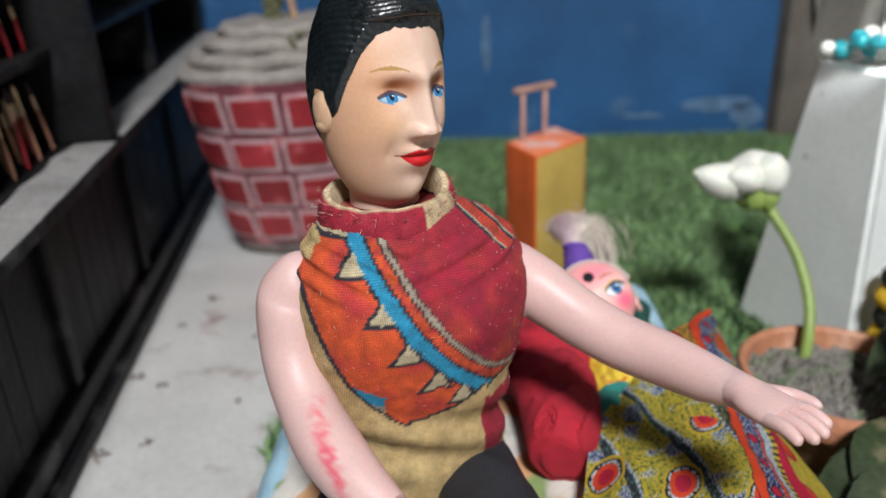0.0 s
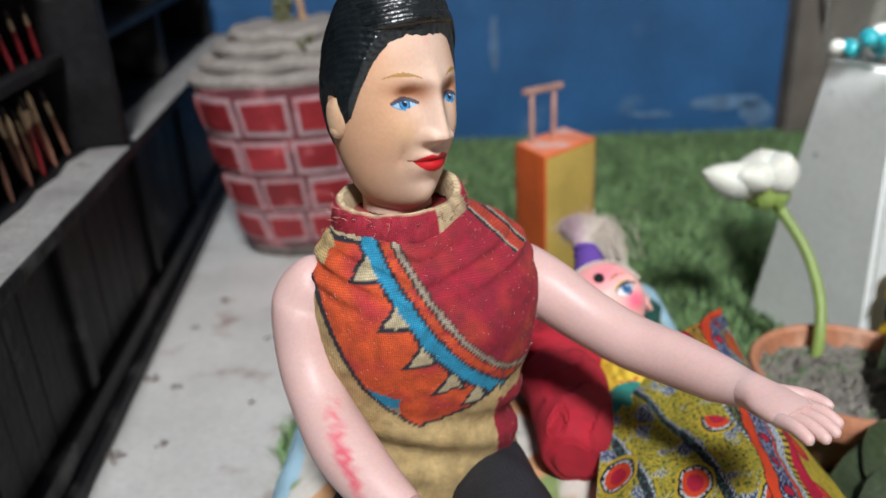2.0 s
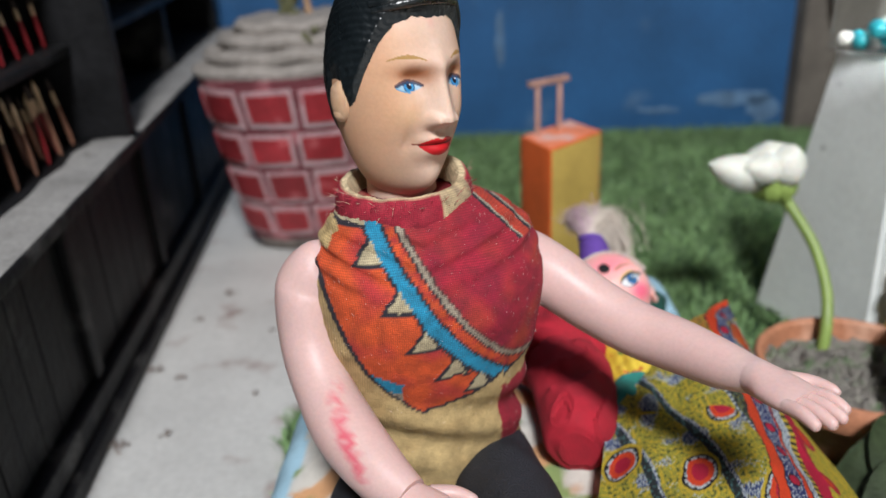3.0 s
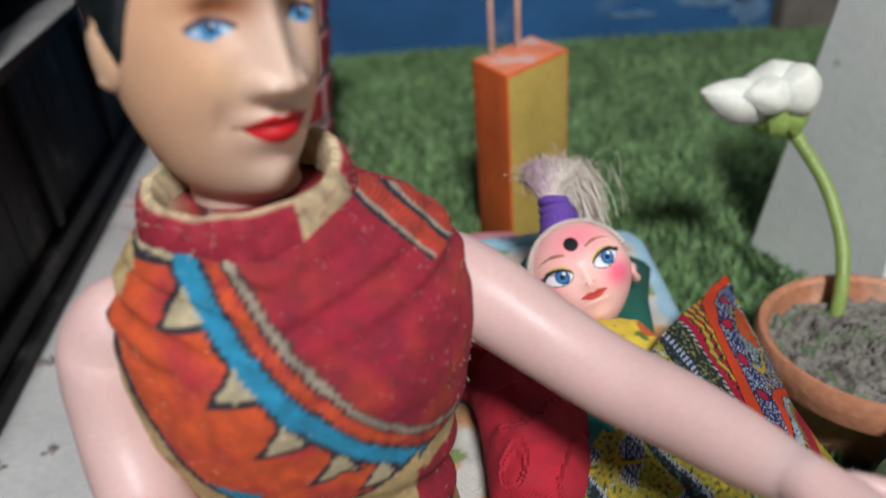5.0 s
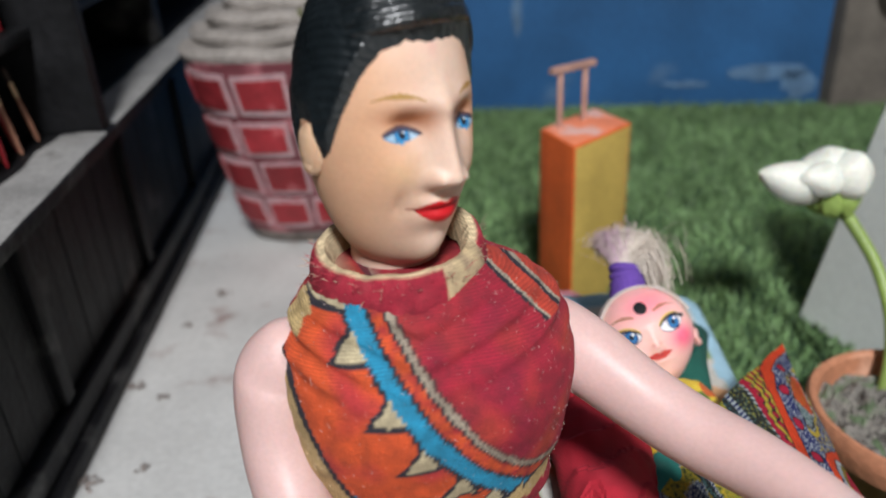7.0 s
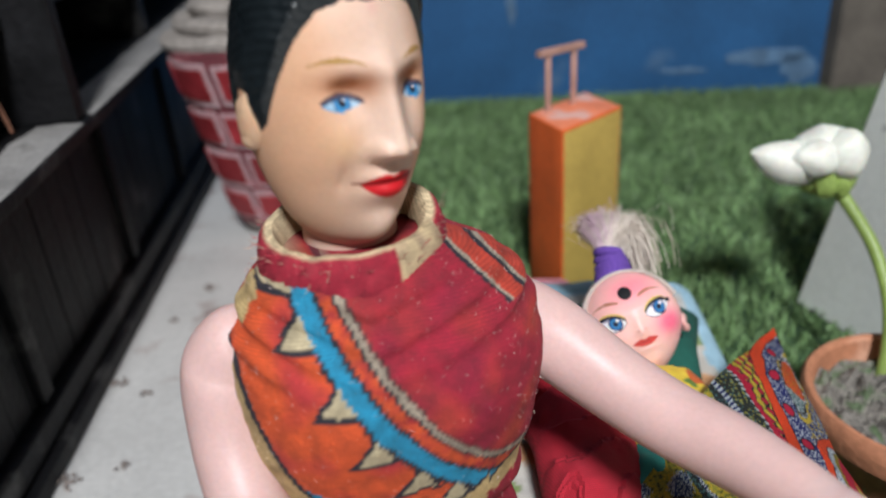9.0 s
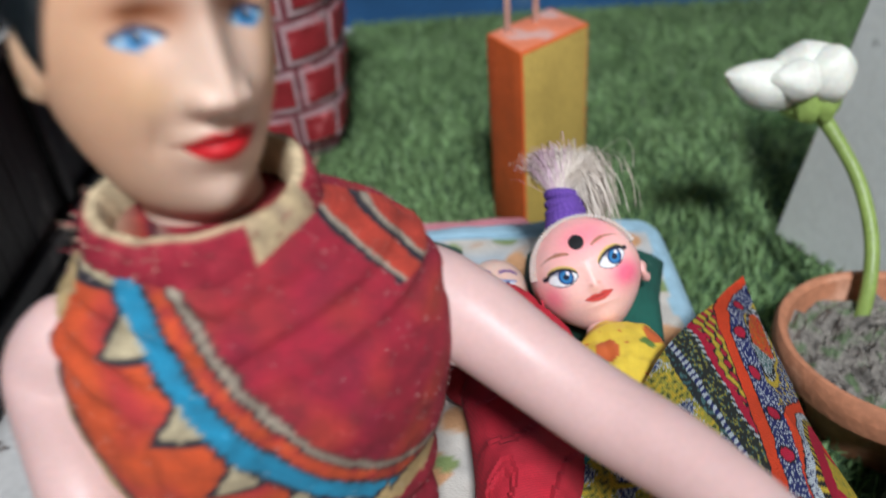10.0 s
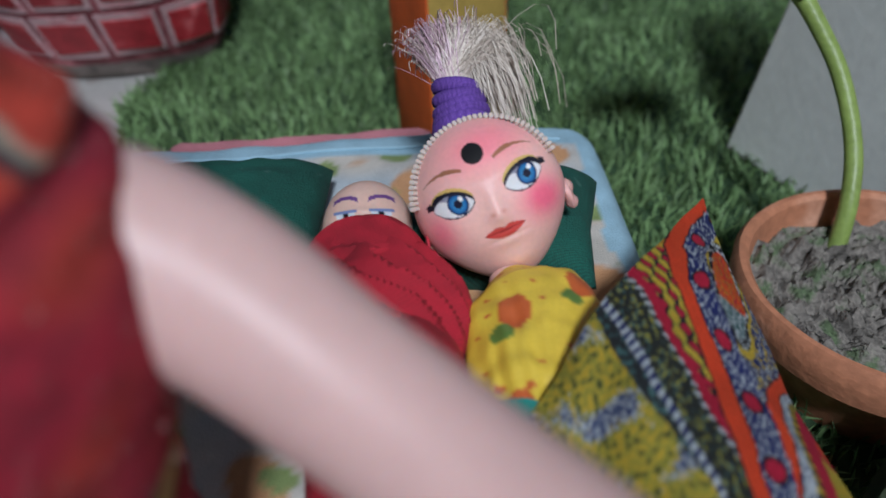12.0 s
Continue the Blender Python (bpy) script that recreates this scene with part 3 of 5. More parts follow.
def flower_pot():
    root = thing("flower_pot", "small terracotta flower pot filled with dry grey soil, on the turf", "flower pot", tuple(POT + Vector((0, 0, 0.003))))
    bm = bmesh.new()
    lathe(bm, [(0.028, 0.003), (0.0295, 0.004), (0.0370, 0.032), (0.0395, 0.0325), (0.0450, 0.0335), (0.0470, 0.035), (0.0480, 0.040), (0.0480, 0.0460), (0.0465, 0.0485), (0.0448, 0.0485),
               (0.0432, 0.047), (0.0422, 0.040), (0.041, 0.034), (0.0400, 0.032)], 72, 0, 0.0004)
    part("pot", bm, M_TERRA, root)
    bm = bmesh.new()
    n = 46
    rings = [[bm.verts.new((0.0424 * i / n * math.cos(a), 0.0424 * i / n * math.sin(a), 0)) for a in np.linspace(0, 2 * math.pi, 60, endpoint=False)] for i in range(1, n + 1)]
    for r0, r1 in zip(rings, rings[1:]):
        for k in range(60):
            bm.faces.new((r0[k], r0[(k + 1) % 60], r1[(k + 1) % 60], r1[k]))
    bm.faces.new(rings[0])
    for v in bm.verts:
        v.co.z = 0.0370 + 0.0055 * noise.noise(v.co * 110) + 0.0065 * abs(noise.noise(v.co * 300 + Vector((5, 0, 0)))) + 0.0020 * noise.noise(v.co * 900)
    part("soil", bm, M_SOIL, root, "lumpy dry grey soil with moss")


flower_pot()


def bud():
    root = thing("flower_bud", "cream white flower bud on a curved green stem", "flower", (0.2320, 0.3760, 0.0345))
    bm = bmesh.new()
    tube(bm, [(0, 0, -0.006, 0.0031, 0.0031), (0.0035, 0.007, 0.014, 0.0030, 0.0030), (0.0060, 0.019, 0.030, 0.0029, 0.0029), (0.0035, 0.034, 0.048, 0.0029, 0.0029), (-0.0045, 0.046, 0.064, 0.0030, 0.0030),
              (-0.0110, 0.053, 0.0735, 0.0034, 0.0034)], 8, 16)
    part("stem", bm, M_STEM, root)
    top = Vector((-0.0135, 0.0545, 0.076))
    for k in range(6):
        bm = bmesh.new()
        a = k * 1.05
        blob(bm, top + Vector((0.007 * math.cos(a), 0.006 * math.sin(a), 0.002)), (0.0062, 0.006, 0.0085), 0, 0.2, k, 14, 10)
        part("sepal", bm, M_STEM, root, "green sepal")
    rng = random.Random(2)
    for c, s, rz, ry in (((-0.021, 0.0, 0.010), (0.0185, 0.011, 0.0105), 8, 18), ((-0.004, 0.004, 0.016), (0.015, 0.012, 0.010), -10, -8), ((0.002, -0.005, 0.014), (0.0115, 0.011, 0.0125), 20, 0),
                         ((0.0075, 0.003, 0.011), (0.0085, 0.009, 0.0105), 40, 20), ((-0.010, -0.006, 0.013), (0.013, 0.009, 0.009), 12, 10)):
        bm = bmesh.new()
        vs = blob(bm, (0, 0, 0), (1, 1, 1), 0, 0.10, rng.random() * 9, 26, 16)
        for v in vs:
            taper = 1 - 0.42 * max(0.0, -v.co.x)
            v.co = Vector((v.co.x * s[0], v.co.y * s[1] * taper, v.co.z * s[2] * taper))
        bmesh.ops.transform(bm, verts=bm.verts[:], matrix=Matrix.Translation(top + Vector(c)) @ pose(0, 0, 0, 0, ry, rz))
        part("petal", bm, M_PETAL, root)


bud()


def leaf(name, at, turn, tilt, length, width, label):
    bm = bmesh.new()
    n = 12
    rows = []
    for i in range(n + 1):
        t = i / n
        w = width * math.sin(math.pi * min(1, t * 0.96 + 0.03)) ** 0.8
        rows.append([bm.verts.new((length * t, w * s, 0.014 * math.sin(t * 2.6) + 0.25 * w * abs(s) + 0.0015 * noise.noise((t * 6, s * 3, length * 50)))) for s in (-1, -0.5, 0, 0.5, 1)])
    for r0, r1 in zip(rows, rows[1:]):
        for i in range(4):
            bm.faces.new((r0[i], r0[i + 1], r1[i + 1], r1[i]))
    bmesh.ops.solidify(bm, geom=bm.faces[:], thickness=0.0006)
    single(name, bm, M_LEAF, label, "leaf", Matrix.Translation(at) @ pose(0, 0, 0, 0, tilt, turn), "leaves by the pot")


leaf("leaf", (0.247, 0.342, 0.046), 12, -10, 0.075, 0.019, "curled dark green leaf growing over the flower pot")
leaf("leaf", (0.250, 0.322, 0.046), -18, -14, 0.075, 0.021, "dark green leaf with dry edge over the flower pot")
leaf("leaf", (0.258, 0.330, 0.044), -62, -4, 0.060, 0.017, "dark green leaf hanging over the pot rim")
# extra leaves added towards the lamp, to keep the pot's front and turf in shade
for at, turn, tilt in (((0.186, 0.262, 0.016), 15, -16), ((0.196, 0.280, 0.014), 5, -14), ((0.192, 0.240, 0.018), 30, -14), ((0.212, 0.250, 0.024), 60, -10), ((0.236, 0.285, 0.050), 40, -12), ((0.262, 0.262, 0.058), 75, -6), ((0.292, 0.288, 0.056), 120, -10), ((0.225, 0.258, 0.046), 10, -8), ((0.275, 0.235, 0.064), 95, -8)):
    leaf("leaf", at, turn, tilt, 0.070, 0.020, "broad dark green leaf added before the pot for its shade")


# ---- bed ----
BX0, BX1, BY0, BY1, BZ = -0.036, 0.160, 0.06, 0.430, 0.064


def quilt(name, x0, x1, y0, y1, z0, z1, mat, label, category, paint=None, round_=0.014, nx=70, ny=110, sag=0.004, seed=0.0):
    """A stuffed rectangular pad with rounded sides and a soft uneven top."""
    bm = bmesh.new()
    lay = bm.verts.layers.float_color.new("paint")
    cx, cy, hx, hy = (x0 + x1) / 2, (y0 + y1) / 2, (x1 - x0) / 2, (y1 - y0) / 2

    def grid(top):
        g = []
        for i in range(nx + 1):
            row = []
            for j in range(ny + 1):
                u, v = 2 * i / nx - 1, 2 * j / ny - 1
                e = max(0.0, 1 - (1 - abs(u)) * hx / round_), max(0.0, 1 - (1 - abs(v)) * hy / round_)
                drop = 1 - math.sqrt(max(0.0, 1 - min(1.0, math.hypot(*e)) ** 2))
                x, y = cx + u * hx, cy + v * hy
                k = min(1.0, math.hypot(*e))
                corner = 0.012 * max(0, abs(u) - 0.86) / 0.14 * max(0, abs(v) - 0.92) / 0.08
                x -= math.copysign(corner, u)
                y -= math.copysign(corner, v)
                mid = (z0 + z1) / 2
                if top:
                    z = z1 - (z1 - mid) * drop + sag * noise.noise((x * 22 + seed, y * 22, 0)) * (1 - k) + 0.0012 * noise.noise((x * 70, y * 70, seed))
                else:
                    z = z0 + (mid - z0) * drop
                w = bm.verts.new((x, y, z))
                w[lay] = (*paint(x, y), 1) if paint else (1, 1, 1, 1)
                row.append(w)
            g.append(row)
        for a, b in zip(g, g[1:]):
            for j in range(ny):
                bm.faces.new((a[j], b[j], b[j + 1], a[j + 1]))
        return g

    grid(True), grid(False)
    bmesh.ops.remove_doubles(bm, verts=bm.verts[:], dist=0.0002)
    return single(name, bm, mat, label, category)


CREAM, SKY, PEACH, SAGE, WASH = (0.62, 0.58, 0.52), (0.36, 0.56, 0.68), (0.62, 0.33, 0.16), (0.25, 0.33, 0.12), (0.50, 0.56, 0.60)


def sheet_print(x, y):
    """Cream cotton with sky blue hem and loose orange flowers with green leaves."""
    edge = min(x - BX0, (BX1 - x) * 1.05, (BY1 - y) * 0.66)
    if edge < 0.0145 + 0.001 * math.sin(y * 200):
        return SKY
    c = CREAM
    f = noise.noise((x * 62, y * 62, 4))
    g = noise.noise((x * 75 + 9, y * 75, 8))
    c = lerp(c, WASH, (noise.noise((x * 30, y * 30, 1)) - 0.05) * 3)
    c = lerp(c, PEACH, (f - 0.14) * 8)
    c = lerp(c, SAGE, (g - 0.26) * 9)
    return c


quilt("toy_mattress", BX0, BX1, BY0, BY1, 0.004, BZ, M_PRINT, "thick toy mattress in cream floral cotton with light blue hem", "mattress", sheet_print, 0.012, 110, 190)


def hem_seam(parent):
    """A raised stitched seam just inside the mattress's edge."""
    bm = bmesh.new()
    rows = []
    for k in range(40):
        x, y = BX0 + 0.012 + (BX1 - BX0 - 0.030) * k / 39, BY1 - 0.0185
        rows.append((x, y, BZ + 0.004 * noise.noise((x * 22, y * 22, 0)) + 0.0004, 0.0006, 0.0005))
    tube(bm, rows, 2, 8)
    part("seam", bm, M_SHEET, parent, "stitched light blue seam")


hem_seam(bpy.data.objects["toy_mattress"])
quilt("folded_blanket", -0.012, 0.104, 0.4305, 0.448, 0.004, 0.0575, M_PINKCLOTH, "dusty rose folded cloth tucked behind the mattress", "cloth", None, 0.012, 30, 30)


def pillow(cx, cy, z, hx, hy, h, turn, label):
    bm = bmesh.new()
    n = 40
    for top in (1, -1):
        g = []
        for i in range(n + 1):
            row = []
            for j in range(n + 1):
                u, v = 2 * i / n - 1, 2 * j / n - 1
                bulge = (1 - abs(u) ** 4) ** 0.5 * (1 - abs(v) ** 4) ** 0.5
                pin = 1 - 0.06 * (1 - abs(u * v)) * max(abs(u), abs(v))
                row.append(bm.verts.new((u * hx * pin, v * hy * pin, top * h * bulge + 0.0010 * noise.noise((u * 5, v * 5, top)) * bulge)))
            g.append(row)
        for a, b in zip(g, g[1:]):
            for j in range(n):
                bm.faces.new((a[j], b[j], b[j + 1], a[j + 1]))
    bmesh.ops.remove_doubles(bm, verts=bm.verts[:], dist=0.0002)
    single("toy_pillow", bm, M_GREENCLOTH, label, "pillow", Matrix.Translation((cx, cy, z)) @ pose(0, 0, 0, 4, 0, turn), "pillows on the mattress")


pillow(0.036, 0.360, 0.0725, 0.029, 0.0235, 0.0125, -2, "small dark green cotton pillow on the mattress")
pillow(0.114, 0.352, 0.0715, 0.027, 0.0225, 0.0125, -12, "small dark green cotton pillow under the doll's head")


# ---- patterned blanket over the lying doll ----
INK, RED2, OCHRE, NAVY, CORAL, OLIVE, PALE, TEAL2 = (0.015, 0.015, 0.022), (0.58, 0.016, 0.06), (0.70, 0.52, 0.05), (0.022, 0.034, 0.17), (0.82, 0.085, 0.022), (0.44, 0.41, 0.06), (0.62, 0.68, 0.72), (0.09, 0.20, 0.20)


CORAL_PATH = ((330, 1222), (372, 1208), (430, 1172), (490, 1150), (560, 1163), (640, 1200), (740, 1240), (860, 1275), (1100, 1330), (1600, 1420))
SECOND_PATH = ((600, 1385), (640, 1362), (690, 1325), (740, 1312), (850, 1325), (1100, 1395), (1600, 1480))


def along(path, v):
    for (a, p), (b, q) in zip(path, path[1:]):
        if v <= b:
            return p + (q - p) * max(0.0, v - a) / (b - a)
    return path[-1][1]


def paisley(rx, ry):
    """Colours of the printed cloth from millimetres east and north of its peak; the print runs in slanting bands."""
    u, v = 8.49 * rx - 2.46 * ry + 1216, -0.69 * rx - 6.16 * ry + 354
    u += 9 * noise.noise((rx * 0.12, ry * 0.12, 1)) + 2.5 * noise.noise((rx * 0.7, ry * 0.7, 2))
    g = noise.noise((rx * 0.9, ry * 0.9, 5))
    fine = noise.noise((rx * 1.7, ry * 1.7, 2))
    e = u - along(CORAL_PATH, v)
    if abs(e) < 19:
        return CORAL if abs(e) < 16 else INK
    if e > 0:
        if e < 64:
            d = math.hypot(e - 41, ((v + 20) % 88) - 44)
            if d < 17:
                return RED2 if d < 13 else INK
            return PALE if fine > 0.17 else NAVY
        leaf = math.hypot((u - 1262 - 0.10 * (v - 530)) / 46, (v - 530) / 125)
        if leaf < 1.0:
            if leaf > 0.86:
                return OCHRE
            if leaf > 0.70:
                return INK if g > -0.1 else PALE
            if v < 560:
                return CORAL if g > 0.0 else (0.62, 0.28, 0.03) if fine > -0.1 else RED2
            return PALE if fine > 0.05 else TEAL2
        if v > 600:
            k = u - along(SECOND_PATH, v)
            if abs(k) < 17:
                return CORAL if abs(k) < 14 else INK
            if 17 <= k < 36:
                return PALE if fine > -0.2 else NAVY
            if 36 <= k < 52:
                return OCHRE if math.sin(v * 0.35) > 0 else INK
            if k >= 52:
                spot = math.hypot(k - 110, ((v - 40) % 150) - 75)
                if spot < 34:
                    return CORAL if spot < 20 else RED2
                return RED2 if k < 92 else OCHRE if g > -0.1 else OLIVE
        return (PALE if fine > 0.2 else NAVY) if g > -0.25 else OCHRE
    line = u - (1040 + (v - 545) * 0.78)
    if line > 22:
        if v < 500:
            net = min(abs(((u + 0.9 * v) % 46) - 23), abs(((u - 0.5 * v) % 62) - 31))
            return INK if net < 3.5 else (0.60, 0.30, 0.03) if g > -0.15 else OCHRE
        cell = math.sin(line * 0.20 + 1.2 * math.sin(v * 0.05)) + 0.7 * math.sin(v * 0.26)
        return OCHRE if cell > 0.45 else OLIVE if cell > -0.05 else INK if cell > -0.7 else RED2
    if line > 0:
        return RED2
    if line > -11:
        return PALE if math.sin(v * 0.45) > 0 else INK
    if line > -72:
        return (0.030, 0.036, 0.032) if g > -0.16 else OLIVE if fine > 0 else TEAL2
    if line > -88:
        return PALE if math.sin((u + v) * 0.30) > -0.1 else NAVY
    # olive field with blue flowers, and further on wide scrolls with round red fruits
    far = line + 88 + 26 * math.sin(v * 0.011)
    if v > 900:
        fruit = math.hypot(((u + 0.35 * v) % 230) - 115, ((v - 0.2 * u) % 190) - 95)
        if fruit < 58:
            return RED2 if fruit < 24 else CORAL if fruit < 38 else PALE if fruit < 45 and g > -0.1 else INK if fruit < 50 else OCHRE
    band = far % 210
    if band < 26:
        return (0.030, 0.036, 0.040) if g > -0.2 else TEAL2
    if band < 36:
        return PALE if fine > -0.05 else NAVY
    if noise.noise((u * 0.016, v * 0.020, 7)) + 0.35 * fine > 0.27:
        return PALE if fine > 0.10 else (0.05, 0.08, 0.22)
    return OCHRE if g > 0.12 else OLIVE if g > -0.30 else (0.10, 0.12, 0.035)


def blanket():
    """Tented cloth: it rises to a peak at its far corner and falls to both sides."""
    bm = bmesh.new()
    lay = bm.verts.layers.float_color.new("paint")
    nu, nv = 300, 420
    tip, left_end, right_end = Vector((0.162, 0.333, 0.089)), Vector((0.094, 0.252, 0.083)), Vector((0.190, 0.205, 0.062))
    g = []
    for i in range(nu + 1):
        u = i / nu
        row = []
        for j in range(nv + 1):
            v = j / nv
            # u from the right border to the left one, v from the far edge towards the feet
            far = tip.lerp(left_end, u)
            near = right_end.lerp(Vector((0.050, 0.085, 0.072)), u) + Vector((0.004, -0.10 * (1 - u), 0))
            p = far.lerp(near, v)
            ridge = 0.010 * math.exp(-((u - 0.45) / 0.3) ** 2) * (1 - 0.6 * v)
            fold = 0.0030 * math.sin(u * 17 + v * 4) * (0.3 + v) + 0.0025 * noise.noise((u * 6, v * 9, 2))
            p.z += ridge + fold
            if u < 0.16:
                p.z -= (0.16 - u) * 0.10 * min(1, v * 5)
            w = bm.verts.new(p)
            rel = (p - tip) * 1000
            w[lay] = (*paisley(rel.x, rel.y), 1)
            row.append(w)
        g.append(row)
    for a, b in zip(g, g[1:]):
        for j in range(nv):
            bm.faces.new((a[j], b[j], b[j + 1], a[j + 1]))
    bmesh.ops.solidify(bm, geom=bm.faces[:], thickness=0.0009)
    single("printed_blanket", bm, M_PRINT, "colourful paisley printed cloth spread over the lying doll's legs", "blanket")


blanket()


# ---- dolls: one mesh each ----
SKIN, SKIN2 = (0.61, 0.405, 0.380), (0.56, 0.385, 0.305)
LIP, BROW = (0.50, 0.008, 0.014), (0.36, 0.20, 0.05)


def head_mesh(bm, lay, m, size, paint, skin=0, hair=None, nu=150, nv=120, nose=1.0, jaw=0.18, lips=1.0):
    """A head: local -y is the face, z up; size: half width, half depth, half height."""
    g = []
    for j in range(nv + 1):
        ph = math.pi * j / nv
        row = []
        for i in range(nu):
            th = 2 * math.pi * i / nu
            th -= 0.62 * math.sin(th)
            z = math.cos(ph)
            r = math.sin(ph) if z > 0 else max(0.0, 1 - abs(z) ** 2.7) ** (1 / 2.5) * (1 - jaw * abs(z) ** 1.7)
            x, y = r * math.sin(th), -r * math.cos(th)
            X, Y, Z = x, y, z
            if nose > 1.0 and z < -0.45:
                Z -= 0.085 * min(1.0, (-0.45 - z) / 0.45) ** 1.3 * (0.35 + 0.65 * max(0.0, -y))
            if y > 0:
                Y *= 1 - 0.35 * max(0.0, -z)
            if y < 0:
                front = max(0.0, math.cos(th)) ** 2
                f = 0.0
                if nose > 1.0:
                    # a straight bridge that widens to a rounded tip with a firm underside
                    up = max(0.0, min(1.0, (0.26 - z) / 0.48))
                    fall = max(0.0, min(1.0, (z + 0.345) / 0.10)) ** 2 * (3 - 2 * max(0.0, min(1.0, (z + 0.345) / 0.10)))
                    root = max(0.0, min(1.0, (0.40 - z) / 0.22))
                    f += (0.050 + 0.225 * up ** 1.4) * root * fall * gauss(x, 0.115 + 0.085 * up * up)
                    f += 0.105 * gauss(abs(x) - 0.185, 0.075) * gauss(z + 0.245, 0.060)
                    f -= 0.030 * gauss(x, 0.06) * gauss(z + 0.365, 0.05)
                    f += 0.050 * gauss(abs(x) - 0.52, 0.22) * gauss(z + 0.22, 0.17)
                    f -= 0.045 * gauss(abs(x) - 0.46, 0.07) * gauss(z + 0.43, 0.10)
                    f -= 0.035 * gauss(x, 0.30) * gauss(z + 0.635, 0.06)
                    f += 0.050 * gauss(x, 0.24) * gauss(z + 0.84, 0.12)
                else:
                    f += nose * 0.18 * gauss(x, 0.10 + 0.12 * max(0, -z)) * (gauss(z + 0.21, 0.10) + 0.55 * gauss(z + 0.04, 0.16))
                f -= lips * 0.145 * gauss(abs(x) - 0.40, 0.17) * gauss(z - 0.07, 0.10)
                f += lips * 0.055 * gauss(abs(x) - 0.45, 0.13) * gauss(z - 0.03, 0.055)
                f += lips * 0.065 * gauss(z - 0.22, 0.08) * gauss(x, 0.6)
                f += lips * 0.070 * gauss(x, 0.26) * (gauss(z + 0.415, 0.045) + gauss(z + 0.51, 0.05))
                f -= lips * 0.03 * gauss(x, 0.25) * gauss(z + 0.46, 0.02)
                f += 0.07 * gauss(x, 0.30) * gauss(z + 0.78, 0.13)
                f += 0.03 * gauss(abs(x) - 0.55, 0.2) * gauss(z + 0.22, 0.2)
                f += lips * 0.13 * gauss(x, 0.55) * gauss(z + 0.60, 0.30)
                Y -= f * (0.3 + 0.7 * front)
            co = Vector((X * size[0], Y * size[1], Z * size[2]))
            cover = hair(abs((th + math.pi) % (2 * math.pi) - math.pi), z, th) if hair else -1.0
            if cover > 0:
                lift = min(1.0, cover / 0.12)
                lock = 0.6 * math.sin(21 * (0.45 * X + 0.75 * Z) + 5 * Y + 3.0 * noise.noise((x * 2, y * 2, z * 2))) + 0.5 * math.sin(120 * (0.45 * X + 0.75 * Z) + 26 * Y)
                co *= 1 + lift * (0.055 + 0.008 * lock + 0.006 * noise.noise((x * 9, y * 9, z * 9)) + 0.11 * gauss(z - 0.80, 0.26) * max(0.0, math.cos(th - 0.5)) + 0.035 * max(0.0, z))
            v = bm.verts.new(m @ co)
            v[lay] = (*paint(x, z, y), 1)
            row.append((v, cover > 0))
        g.append(row)
    for j in range(nv):
        for i in range(nu):
            q = [g[j][i], g[j][(i + 1) % nu], g[j + 1][(i + 1) % nu], g[j + 1][i]]
            f = bm.faces.new([c[0] for c in q])
            f.material_index = 1 if hair and sum(c[1] for c in q) >= 2 else skin


def ear(bm, lay, m, at, size, colour, mat=0):
    for c, s in (((0, 0, 0), (0.35, 0.75, 1.0)), ((0.1, 0.1, 0.35), (0.42, 0.7, 0.55)), ((0.05, 0.0, -0.6), (0.4, 0.5, 0.45))):
        verts = blob(bm, (0, 0, 0), (1, 1, 1), mat, 0.1, c[2], 14, 10, lay, colour)
        for v in verts:
            v.co = m @ (Vector(at) + size * Vector((c[0] + v.co.x * s[0], c[1] + v.co.y * s[1], c[2] + v.co.z * s[2])))


